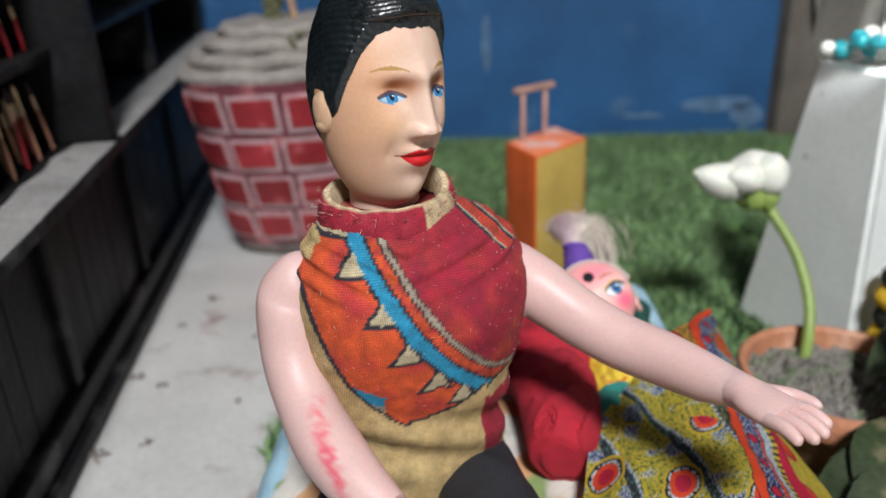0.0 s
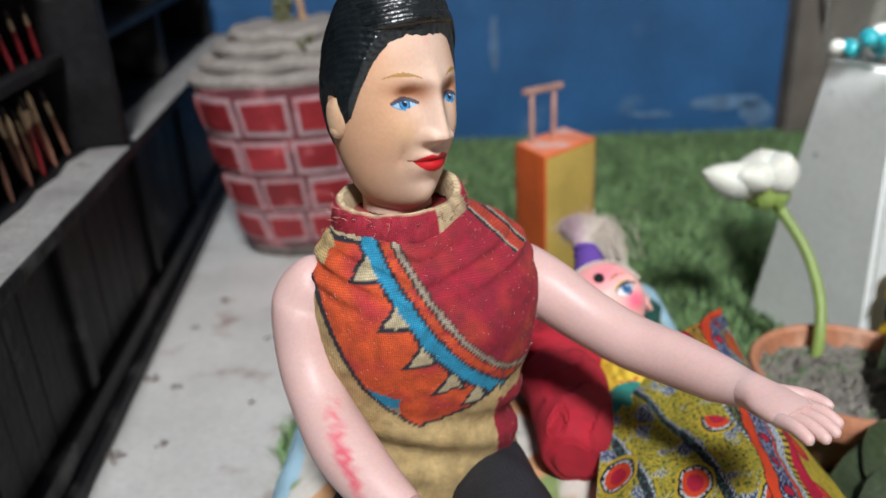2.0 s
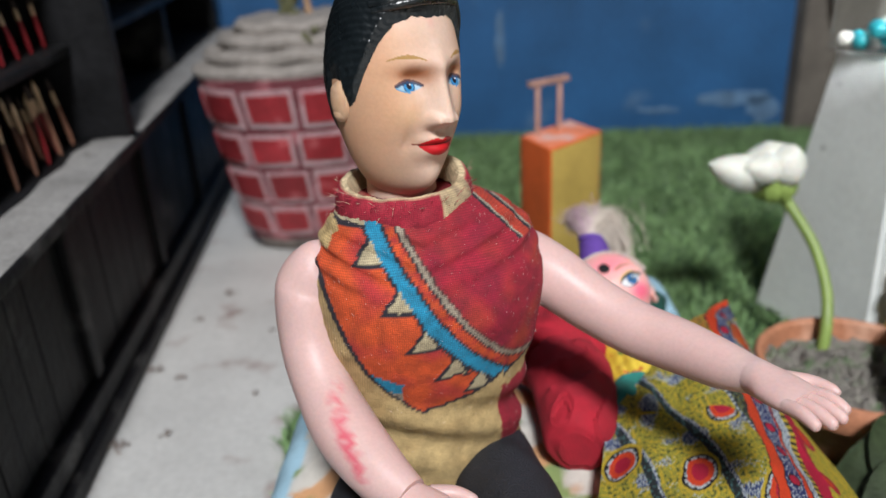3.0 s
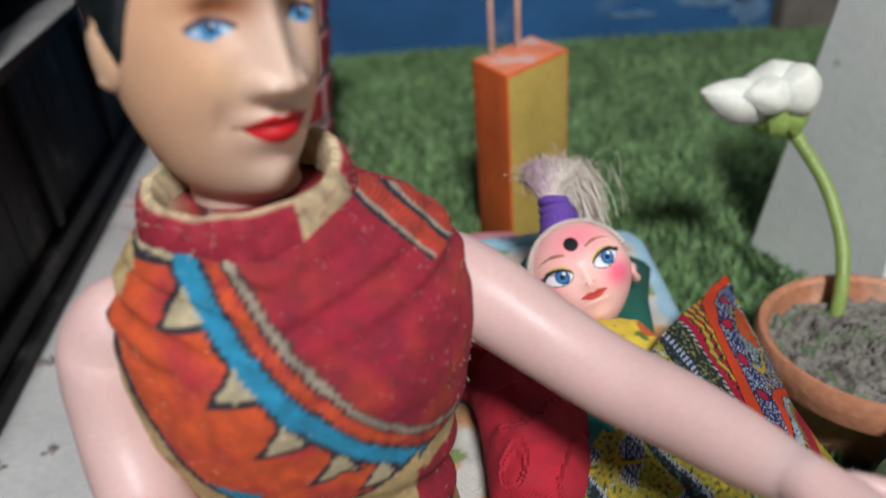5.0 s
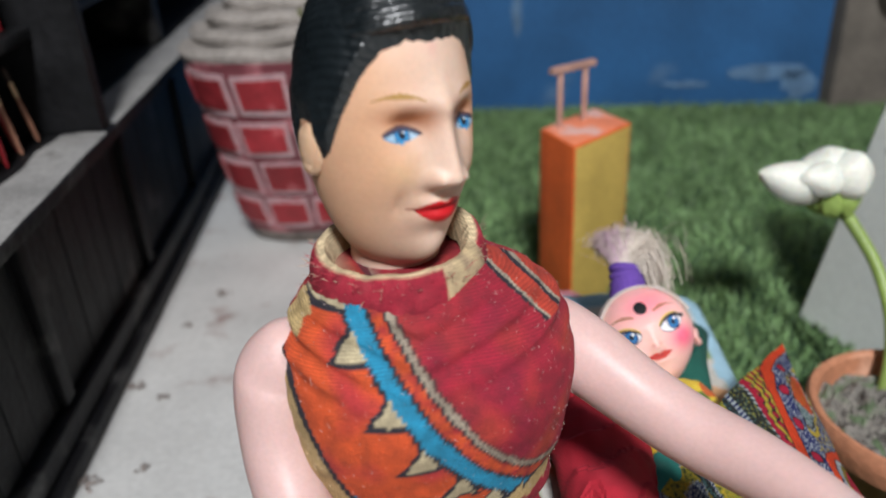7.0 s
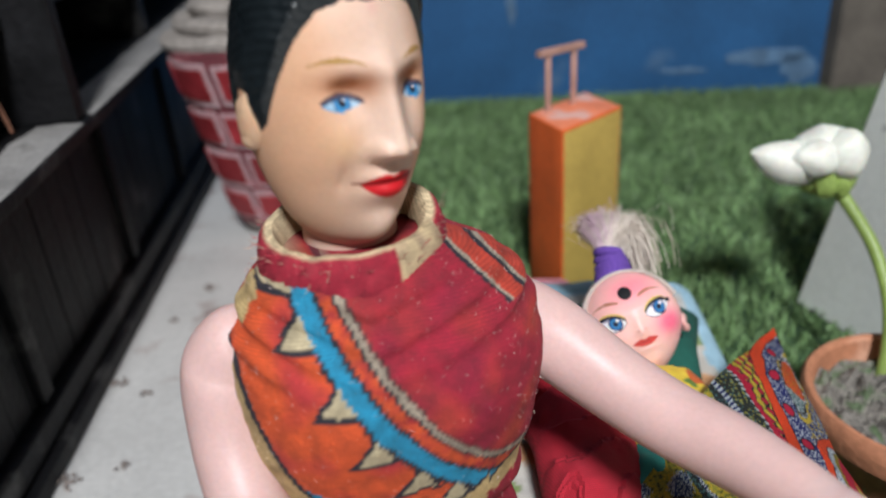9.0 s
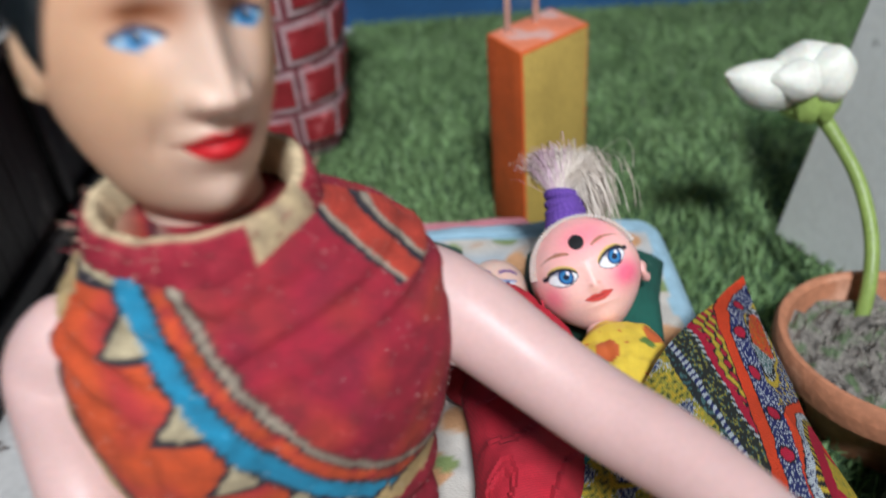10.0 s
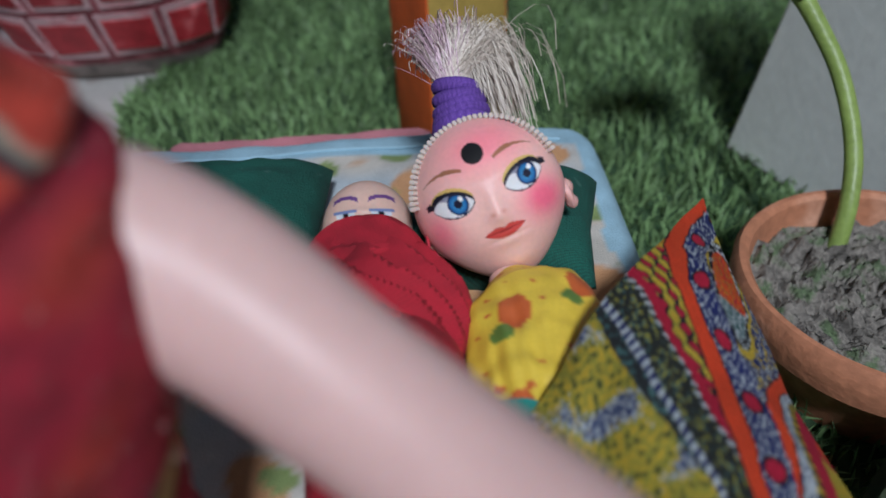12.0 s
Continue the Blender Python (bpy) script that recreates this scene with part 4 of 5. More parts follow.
def man_paint(x, z, y):
    c = SKIN2
    if y > 0.1:
        return (0.61, 0.350, 0.215)
    # warmer towards the sides, paler down the middle of the face
    c = lerp((0.61, 0.350, 0.215), (0.64, 0.450, 0.355), 1.1 * gauss(x - 0.08, 0.58))
    c = lerp(c, (0.60, 0.38, 0.22), 0.75 * gauss(math.hypot(x + 0.50, (z + 0.20) * 1.7), 0.17))
    # shadow under the nose, put into the skin colour
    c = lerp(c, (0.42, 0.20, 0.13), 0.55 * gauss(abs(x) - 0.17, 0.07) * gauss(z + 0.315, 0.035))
    # browner beside the nose bridge, at the inner eye corners
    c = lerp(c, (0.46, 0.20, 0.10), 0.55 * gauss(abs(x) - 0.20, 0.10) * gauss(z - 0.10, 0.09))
    # rosy nose bridge and brow, warm temples and cheeks
    c = lerp(c, (0.66, 0.36, 0.20), 0.45 * gauss(abs(x) - 0.66, 0.22) * gauss(z + 0.05, 0.4))
    c = lerp(c, (0.62, 0.28, 0.26), 0.35 * gauss(x + 0.02, 0.06) * gauss(z - 0.53, 0.05))
    for s in (-1, 1):
        ex, ez = x - s * 0.435, (z - 0.03) * 1.7
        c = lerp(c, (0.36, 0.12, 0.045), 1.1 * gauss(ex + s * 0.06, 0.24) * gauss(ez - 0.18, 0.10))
        arch = ez - 0.35 - 0.06 * (1 - ((ex - s * 0.02) / 0.24) ** 2)
        if abs(ex - s * 0.02) < 0.24 and abs(arch) < 0.024 * (1.15 - abs(ex - s * 0.02) / 0.26):
            c = BROW
        w = 0.19
        t = 1 - (ex / w) ** 2
        lid, low = 0.070 * max(t, 0) ** 0.8, -0.062 * max(t, 0)
        if t > 0 and low < ez < lid:
            c = (0.30, 0.44, 0.56)
            d = math.hypot(ex + 0.0, ez - 0.008)
            if d < 0.088:
                c = lerp((0.05, 0.30, 0.60), (0.02, 0.14, 0.34), 0.5 + 0.5 * math.sin(14 * math.atan2(ez, ex))) if d < 0.074 else (0.02, 0.07, 0.16)
            if d < 0.040:
                c = (0.01, 0.01, 0.02)
            if math.hypot(ex - 0.028, ez - 0.040) < 0.018:
                c = (0.85, 0.85, 0.85)
            if ez > lid - 0.03:
                c = (0.03, 0.05, 0.10)
        elif t > -0.12 and lid <= ez < lid + 0.03:
            c = (0.10, 0.05, 0.05)
        elif t > 0 and low - 0.018 < ez <= low and s * ex > 0:
            c = (0.10, 0.30, 0.50)
    if abs(z + 0.452 - 0.05 * (abs(x) - 0.34)) < 0.008 and abs(x) < 0.40:
        c = (0.30, 0.10, 0.07)
    w = 0.335
    if abs(x) < w:
        t = 1 - (x / w) ** 2
        upper = -0.455 + 0.060 * t - 0.02 * gauss(x, 0.06)
        lower = -0.455 - 0.095 * t ** 0.9
        if lower < z < upper:
            c = LIP if abs(z + 0.455) > 0.007 else (0.14, 0.0, 0.0)
    return c


HAIRLINE = ((0, 0.56), (22, 0.57), (38, 0.52), (52, 0.38), (64, 0.14), (74, -0.10), (80, -0.16), (84, -0.10), (88, 0.06), (104, 0.05), (112, -0.22), (130, -0.48), (180, -0.66))


def man_hair(turn, z, th):
    """How far above the hairline, which is high at the brow, drops in front of the ears and covers the nape."""
    deg = math.degrees(turn)
    line = HAIRLINE[-1][1]
    for (a, p), (b, q) in zip(HAIRLINE, HAIRLINE[1:]):
        if a <= deg <= b:
            line = p + (q - p) * (deg - a) / (b - a)
            break
    return z - line - 0.018 * math.sin(th * 23) * noise.noise((th * 4, 0, 0))


TURN = 20.0
DOLL = Matrix.Translation((0.0297, 0.2358, 0.0)) @ pose(0, 0, 0, 0, 0, TURN)
RED, ORNG, TAN, SKYB, GREY, DARK = (0.27, 0.009, 0.026), (0.52, 0.070, 0.016), (0.46, 0.33, 0.15), (0.015, 0.21, 0.36), (0.30, 0.25, 0.19), (0.018, 0.016, 0.024)
STRIPE = smooth_path([(-17.5, 36), (-16.8, 25), (-14.9, 15), (-9.5, 3), (-2.2, -9), (6.7, -19), (18.0, -28), (30, -31)], 14)
STRIPE = np.array(STRIPE)
TRIS = ((-20.3, 24.5), (-18.0, 15), (-12.9, 3), (-7.3, -9), (1.3, -20), (9.5, -27))


def shirt_paint(p, q, back):
    """Colours of the shirt; p to the doll's left and q up, in millimetres, from the middle of the chest."""
    if back:
        return lerp(RED, ORNG, noise.noise((p * 0.1, q * 0.1, 3)))
    p += 0.5 * noise.noise((p * 0.25, q * 0.25, 2))
    q += 0.5 * noise.noise((p * 0.25, q * 0.25, 9))
    d2 = (STRIPE[:, 0] - p) ** 2 + (STRIPE[:, 1] - q) ** 2
    k = int(d2.argmin())
    k = min(max(k, 1), len(STRIPE) - 2)
    tx, ty = STRIPE[k + 1] - STRIPE[k - 1]
    side = (tx * (q - STRIPE[k, 1]) - ty * (p - STRIPE[k, 0])) / math.hypot(tx, ty)  # above right: plus
    red = lerp(RED, (0.42, 0.05, 0.02), 1.2 * noise.noise((p * 0.09, q * 0.09, 5)))
    red = lerp(red, (0.17, 0.006, 0.03), 1.3 * noise.noise((p * 0.11 + 7, q * 0.11, 1)))
    # hem of the printed panel, tan below
    curl = 0.02 * max(0.0, -18 - q) ** 2
    low = -30.5 - 4.5 * math.cos((p + 9) * 0.09) + (0.16 * max(0, p - 12)) ** 2
    left = -32.0 + 0.0068 * (q - 16) ** 2 * (1 if q < 16 else 1.2) + curl
    if p > 18:
        low = -28.5 + 0.45 * (p - 18)
    if q < low - 1.2 or p < left - 1.4:
        if p > 17 - 0.16 * (q + 34) * 0.5 and q < -33 and q > -60:
            return RED
        t = TAN
        return lerp(t, (0.36, 0.24, 0.10), noise.noise((p * 0.12, q * 0.2, 3)) + 0.1)
    if p < -25 and q > 11 + (p + 32) * 1.25 and q < 40:
        return lerp(TAN, (0.36, 0.24, 0.10), noise.noise((p * 0.12, q * 0.2, 3)) + 0.1)
    if q < low or p < left:
        return DARK if side < 8 else (0.36, 0.25, 0.13)
    if side < -1.9:
        if q < -20 and p < -14 and q < -20 - 0.45 * (p + 24):
            return SKYB if q > -25 - 0.35 * (p + 24) else GREY
        for cx, cy in TRIS:
            rx, ry = p - cx, q - cy
            h = 2.9
            for grow, col in ((0.0, (0.42, 0.35, 0.22)), (1.3, DARK)):
                a = ry + h + grow * 0.8
                if 0 < a < 2 * h + 2.4 * grow and abs(rx - 0.15 * ry) < (2 * h + 2.4 * grow - a) * 0.62:
                    return col
        if side > -2.8:
            return DARK
        o = lerp(ORNG, (0.40, 0.03, 0.03), 1.6 * noise.noise((p * 0.12, q * 0.12, 6)))
        return o
    if side < 1.9:
        return SKYB
    if side < 2.9:
        return DARK
    if side < 5.6:
        return lerp(ORNG, RED, 0.3 + noise.noise((p * 0.4, q * 0.4, 3)))
    if side < 6.3:
        return DARK
    if side < 7.6:
        return GREY
    if side < 8.2:
        return (0.08, 0.03, 0.03)
    # fine lines on the shoulder
    e = (p - 17) * 0.74 + (q - 28) * 0.67
    if p > 14 and q > 12 and e > -3.5:
        ph = (e + 3.5) % 4.2
        return DARK if ph < 0.7 else GREY if ph < 1.3 else lerp(ORNG, RED, 0.5)
    return red


def torso(bm, lay):
    """Rows: z, half width, half depth, centre x, centre y (mm); a shirt over a moulded chest."""
    rows = [(66, 31, 22, 1, 4), (80, 31.5, 22.5, 1.5, 3), (92, 30, 22, 1, 2), (104, 29.5, 22, 1, 1), (116, 31, 23.5, 1.2, 0), (128, 33.5, 25.2, 1.8, -0.5), (140, 35.4, 26.0, 2.2, -0.6),
            (150, 36.0, 25.5, 2.5, 0), (158, 35.0, 23.6, 2.5, 1.2), (164, 32.6, 20.8, 2.2, 2.4), (169, 28.4, 18.6, 1.0, 3.4), (172.5, 23.0, 17, -0.5, 4.0), (175, 18.4, 15.4, -1.6, 4.4)]
    path = smooth_path(rows, 13)
    segs = 260
    rings = []
    for r in path:
        ring = []
        for k in range(segs):
            a = 2 * math.pi * k / segs
            x, y = superellipse(a, r[1], r[2], 2.25)
            x, y, z = x + r[3], y + r[4], r[0]
            front = y < 6
            # two chest bulges, cloth folds under the collar and at the waist
            if front:
                y -= 2.2 * (gauss(x - 14, 12) + gauss(x + 15, 12)) * gauss(z - 146, 13)
                y += 0.9 * gauss(x, 5) * gauss(z - 144, 12)
            f = 0.85 * math.sin((z - 0.35 * abs(x + 4)) * 0.95 + 0.10 * x) * gauss(z - 163, 8) * (1 if front else 0.4)
            f += 1.7 * math.sin((z + 0.40 * x) * 0.36 + 1.0) * gauss(z - 103, 15)
            f += 0.55 * noise.noise((x * 0.10, y * 0.10, z * 0.10)) + 0.22 * noise.noise((x * 0.3, y * 0.3, z * 0.3))
            n = math.hypot(x, y) or 1
            x, y = x + f * x / n, y + f * y / n
            v = bm.verts.new(DOLL @ Vector((x / 1000, y / 1000, z / 1000)))
            v[lay] = (*shirt_paint(x, z - 150, not front), 1)
            ring.append(v)
        rings.append(ring)
    for r0, r1 in zip(rings, rings[1:]):
        for k in range(segs):
            bm.faces.new((r0[k], r0[(k + 1) % segs], r1[(k + 1) % segs], r1[k])).material_index = 2
    bm.faces.new(rings[0]).material_index = 2
    bm.faces.new(rings[-1]).material_index = 2
    # lint and loose fibres on the cotton
    rng = random.Random(21)
    middle = DOLL @ Vector((0, 0, 0.14))
    for _ in range(2200):
        v = rng.choice(rng.choice(rings[30:-2]))
        out = (v.co - middle)
        out.z = 0
        out.normalize()
        d = Vector((rng.gauss(0, 1), rng.gauss(0, 1), rng.gauss(0, 1)))
        d = (d - out * d.dot(out) * 0.8).normalized() * rng.uniform(0.0005, 0.0016)
        side = d.cross(out).normalized() * rng.uniform(0.000012, 0.000026)
        p = v.co + out * 0.00012
        q = [bm.verts.new(c) for c in (p - side, p + side, p + d * 0.6 + out * 0.0002 + side, p + d + out * 0.0001)]
        tone = lerp(v[lay][:3], (0.62, 0.50, 0.46), rng.uniform(0.2, 0.75))
        for w in q:
            w[lay] = (*tone, 1)
        bm.faces.new(q).material_index = 2


def collar(bm, lay):
    """A loose standing collar: red outside, cream lining folded over the rim; it dips and parts at the doll's left."""
    segs = 150
    rows = []
    for dr, dz, col in ((1.5, -6.5, "red"), (3.2, -4.5, "red"), (3.9, -1.5, "red"), (3.4, 2.0, "red"), (2.6, 4.6, "red"), (1.9, 5.6, "red"), (1.0, 6.3, "cream"), (-0.4, 6.0, "cream"), (-1.6, 4.2, "cream"), (-2.5, 0.0, "cream")):
        ring = []
        for k in range(segs):
            a = 2 * math.pi * k / segs
            rx, ry = 17.4 + dr, 15.0 + dr
            x, y = rx * math.cos(a) - 2.6, ry * math.sin(a) + 4.4
            lift = -3.0 * gauss(a - 4.9, 0.9) + 1.2 * math.cos(a - 0.4)
            z = 174.6 + dz * (1 + 0.12 * math.sin(a * 3)) + lift + 0.5 * noise.noise((math.cos(a) * 5, math.sin(a) * 5, dz * 0.1))
            fray = 0.35 * noise.noise((a * 22, dz, 4))
            x, y = x + fray, y + fray
            c = (0.56, 0.44, 0.27)
            if col == "red":
                c = lerp(RED, (0.40, 0.03, 0.05), 1.5 * noise.noise((a * 7, dz * 0.3, 0)))
            if 5.05 < a < 5.75:
                c = lerp((0.50, 0.38, 0.22), (0.30, 0.21, 0.14), 0.3 + 1.2 * noise.noise((a * 6, dz * 0.2, 2)))
            if dz == -6.5 and not 5.05 < a < 5.75:
                c = (0.45, 0.30, 0.16)
            v = bm.verts.new(DOLL @ Vector((x / 1000, y / 1000, z / 1000)))
            v[lay] = (*c, 1)
            ring.append(v)
        rows.append(ring)
    for r0, r1 in zip(rows, rows[1:]):
        for k in range(segs):
            bm.faces.new((r0[k], r0[(k + 1) % segs], r1[(k + 1) % segs], r1[k])).material_index = 2
    # frayed threads along the rim
    rng = random.Random(12)
    for k in range(150):
        a = rng.uniform(2.6, 6.3)
        base = Vector(((17.4 + 2.5) * math.cos(a) - 2.6, (15 + 2.5) * math.sin(a) + 4.4, 178.5 - 3.0 * gauss(a - 4.9, 0.9) + 1.2 * math.cos(a - 0.4) + rng.uniform(-4, 2)))
        d = Vector((math.cos(a) + rng.gauss(0, 0.5), math.sin(a) + rng.gauss(0, 0.5), rng.gauss(0.7, 0.6))) * rng.uniform(0.8, 2.4)
        s = d.cross(Vector((0.3, 0.4, 0.8))).normalized() * 0.045
        vs = [bm.verts.new(DOLL @ (q / 1000)) for q in (base - s, base + s, base + d * 0.6 + s + Vector((0, 0, 0.2)), base + d)]
        for v in vs:
            v[lay] = (0.5, 0.36, 0.27, 1) if k % 3 else (0.4, 0.03, 0.05, 1)
        bm.faces.new(vs).material_index = 2


def scar_paint(co):
    """Red smear on the forearm of the doll's right arm."""
    t = (co - Vector((0.010, 0.196, 0.119)))
    ax = Vector((0.42, -0.12, -0.62)).normalized()
    along = t.dot(ax)
    off = (t - ax * along).dot(Vector((0.8, 0.0, 0.55)).normalized())
    n = noise.noise(co * 420)
    k = gauss(along / 0.0125, 1.0) * gauss((off - 0.0006) / 0.0026, 1.0) * (1.0 + 1.1 * n)
    return lerp(SKIN, (0.62, 0.12, 0.16), 1.6 * k - 0.45)


def sitting_doll():
    bm = bmesh.new()
    lay = bm.verts.layers.float_color.new("paint")
    torso(bm, lay)
    collar(bm, lay)
    # neck and head
    tube(bm, [(0.0250, 0.2430, 0.160, 0.0130, 0.0125), (0.0246, 0.2432, 0.174, 0.0108, 0.0108), (0.0242, 0.2432, 0.190, 0.0104, 0.0104)], 6, 28, 0, (0, 1, 0), SKIN2, lay)
    hm = Matrix.Translation((0.0250, 0.2405, 0.2085)) @ pose(0, 0, 0, 2, 2, 43)
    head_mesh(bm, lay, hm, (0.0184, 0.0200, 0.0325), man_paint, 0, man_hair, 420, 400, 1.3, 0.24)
    # swept locks over the brow that curl down in front of the far temple
    for k in range(13):
        z0 = 0.575 + 0.036 * k
        first, last = -58 - 3 * k, 84 - 2.2 * k
        rows = []
        for q in range(9):
            t = q / 8
            th = math.radians(first + (last - first) * t)
            curl = max(0.0, t - 0.72) / 0.28
            z = z0 + 0.085 * math.sin(math.pi * min(1.0, t * 1.05)) - (0.46 - 0.022 * k) * curl ** 1.4 + 0.012 * math.sin(k * 2.1 + 5 * t)
            r = math.sqrt(max(0.02, 1 - min(0.97, z) ** 2)) * (1.045 + 0.012 * math.sin(k * 1.7)) + 0.05 * math.sin(math.pi * t)
            w = (0.35 + 1.75 * math.sin(math.pi * min(1.0, 0.12 + 0.86 * t)) ** 0.7) / 1000
            rows.append((*(hm @ Vector((r * math.sin(th) * 0.0184, -r * math.cos(th) * 0.0200, (z + 0.035) * 0.0325))), w, w * 0.8))
        tube(bm, rows, 7, 20, 1, (0, 0, 1), (0.01, 0.01, 0.01), lay,
             warp=lambda co, an, t: co + 0.00010 * math.sin(an * 7 + t * 6) * Vector((math.cos(an), math.sin(an), 0.6)))
    ear(bm, lay, hm, (-0.0180, 0.0010, -0.0040), 0.0056, (0.62, 0.38, 0.24))
    ear(bm, lay, hm, (0.0180, 0.0010, -0.0040), 0.0056, (0.62, 0.38, 0.24))
    # arms: shoulder, elbow, wrist
    tube(bm, [(0.004, 0.2290, 0.1580, 0.004, 0.004), (-0.0005, 0.2290, 0.1560, 0.0085, 0.0085), (-0.0045, 0.2280, 0.1470, 0.0100, 0.0108), (-0.0045, 0.2220, 0.1330, 0.0090, 0.0098), (0.0005, 0.2130, 0.1220, 0.0088, 0.0095),
              (0.0080, 0.2020, 0.1155, 0.0092, 0.0100), (0.0180, 0.1910, 0.1100, 0.0080, 0.0088), (0.0270, 0.1835, 0.1065, 0.0058, 0.0068)], 9, 44, 0, (0, 0, 1), scar_paint, lay)
    tube(bm, [(0.0500, 0.2490, 0.1520, 0.0060, 0.0070), (0.0600, 0.2485, 0.1480, 0.0098, 0.0108), (0.0710, 0.2460, 0.1425, 0.0096, 0.0104), (0.0840, 0.2385, 0.1352, 0.0088, 0.0094), (0.0955, 0.2295, 0.1312, 0.0084, 0.0088), (0.1060, 0.2190, 0.1308, 0.0078, 0.0082),
              (0.1150, 0.2070, 0.1315, 0.0066, 0.0068), (0.1215, 0.1975, 0.1330, 0.0046, 0.0046)], 9, 44, 0, (0, 0, 1), SKIN, lay)
    # moulding seam along the stretched arm's lower front
    tube(bm, [(0.0600, 0.2405, 0.1395, 0.0004, 0.0004), (0.0710, 0.2385, 0.1345, 0.0004, 0.0004), (0.0840, 0.2318, 0.1285, 0.0004, 0.0004), (0.0950, 0.2232, 0.1250, 0.0004, 0.0004),
              (0.1040, 0.2140, 0.1250, 0.0004, 0.0004), (0.1130, 0.2030, 0.1264, 0.0004, 0.0004)], 8, 10, 0, (0, 0, 1), (0.66, 0.46, 0.42), lay)
    # hands: palm and fingers
    for wrist, d, up in (((0.1210, 0.1980, 0.1328), (0.48, -0.86, 0.04), (0, 0, 1)), ((0.0265, 0.1838, 0.1066), (0.80, -0.55, -0.10), (-0.2, 0.1, 1))):
        d = Vector(d).normalized()
        s = d.cross(Vector(up)).normalized()
        u = s.cross(d)
        w = Vector(wrist)
        tube(bm, [(*(w - d * 0.007), 0.0050, 0.0050), (*(w + d * 0.000), 0.0053, 0.0049), (*(w + d * 0.005), 0.0066, 0.0042), (*(w + d * 0.011), 0.0070, 0.0036), (*(w + d * 0.0145), 0.0062, 0.0030)], 6, 24, 0, tuple(u), SKIN, lay)
        for k, (o, ln) in enumerate(((-0.0052, 0.0095), (-0.0018, 0.0115), (0.0017, 0.0118), (0.0050, 0.0100))):
            a = w + d * 0.0125 + s * o
            e = d + s * (o * 14)
            tube(bm, [(*a, 0.0019, 0.0021), (*(a + e * ln * 0.5 + u * 0.0004), 0.0018, 0.0020), (*(a + e * ln * 0.9 - u * 0.0006), 0.0015, 0.0016), (*(a + e * ln - u * 0.0008), 0.0007, 0.0008)], 5, 12, 0, tuple(u), SKIN, lay)
        a = w + d * 0.004 - s * 0.0052
        tube(bm, [(*a, 0.0024, 0.0024), (*(a - s * 0.0040 + d * 0.0050), 0.0021, 0.0021), (*(a - s * 0.0052 + d * 0.0100), 0.0016, 0.0016), (*(a - s * 0.0054 + d * 0.0120), 0.0006, 0.0006)], 5, 12, 0, tuple(u), SKIN, lay)
    # legs in dark trousers, stretched over the mattress
    for x0, y0, x1, y1 in ((0.016, 0.236, 0.004, 0.135), (0.046, 0.246, 0.072, 0.150)):
        ex, ey = (x1 - x0), (y1 - y0)
        tube(bm, [(x0 - 0.1 * ex, y0 - 0.1 * ey, 0.078, 0.008, 0.008), (x0, y0, 0.0785, 0.0140, 0.0130), (x0 + 0.4 * ex, y0 + 0.4 * ey, 0.0790, 0.0150, 0.0145), (x1, y1, 0.0790, 0.0125, 0.0130),
                  (x1 + 0.35 * ex, y1 + 0.55 * ey, 0.0770, 0.0105, 0.0115), (x1 + 0.4 * ex, y1 + 0.7 * ey, 0.0765, 0.008, 0.009)], 8, 36, 3, (0, 0, 1), (0.02, 0.02, 0.03), lay,
             warp=lambda co, an, t: co + 0.0011 * noise.noise_vector(co * 90))
    single("seated_doll", bm, [M_SKIN, M_HAIR, M_CLOTH, M_DENIM], "seated plastic doll with black hair, printed shirt and black trousers", "doll", Matrix.Translation((0.0018, 0.0005, 0.0013)))


sitting_doll()


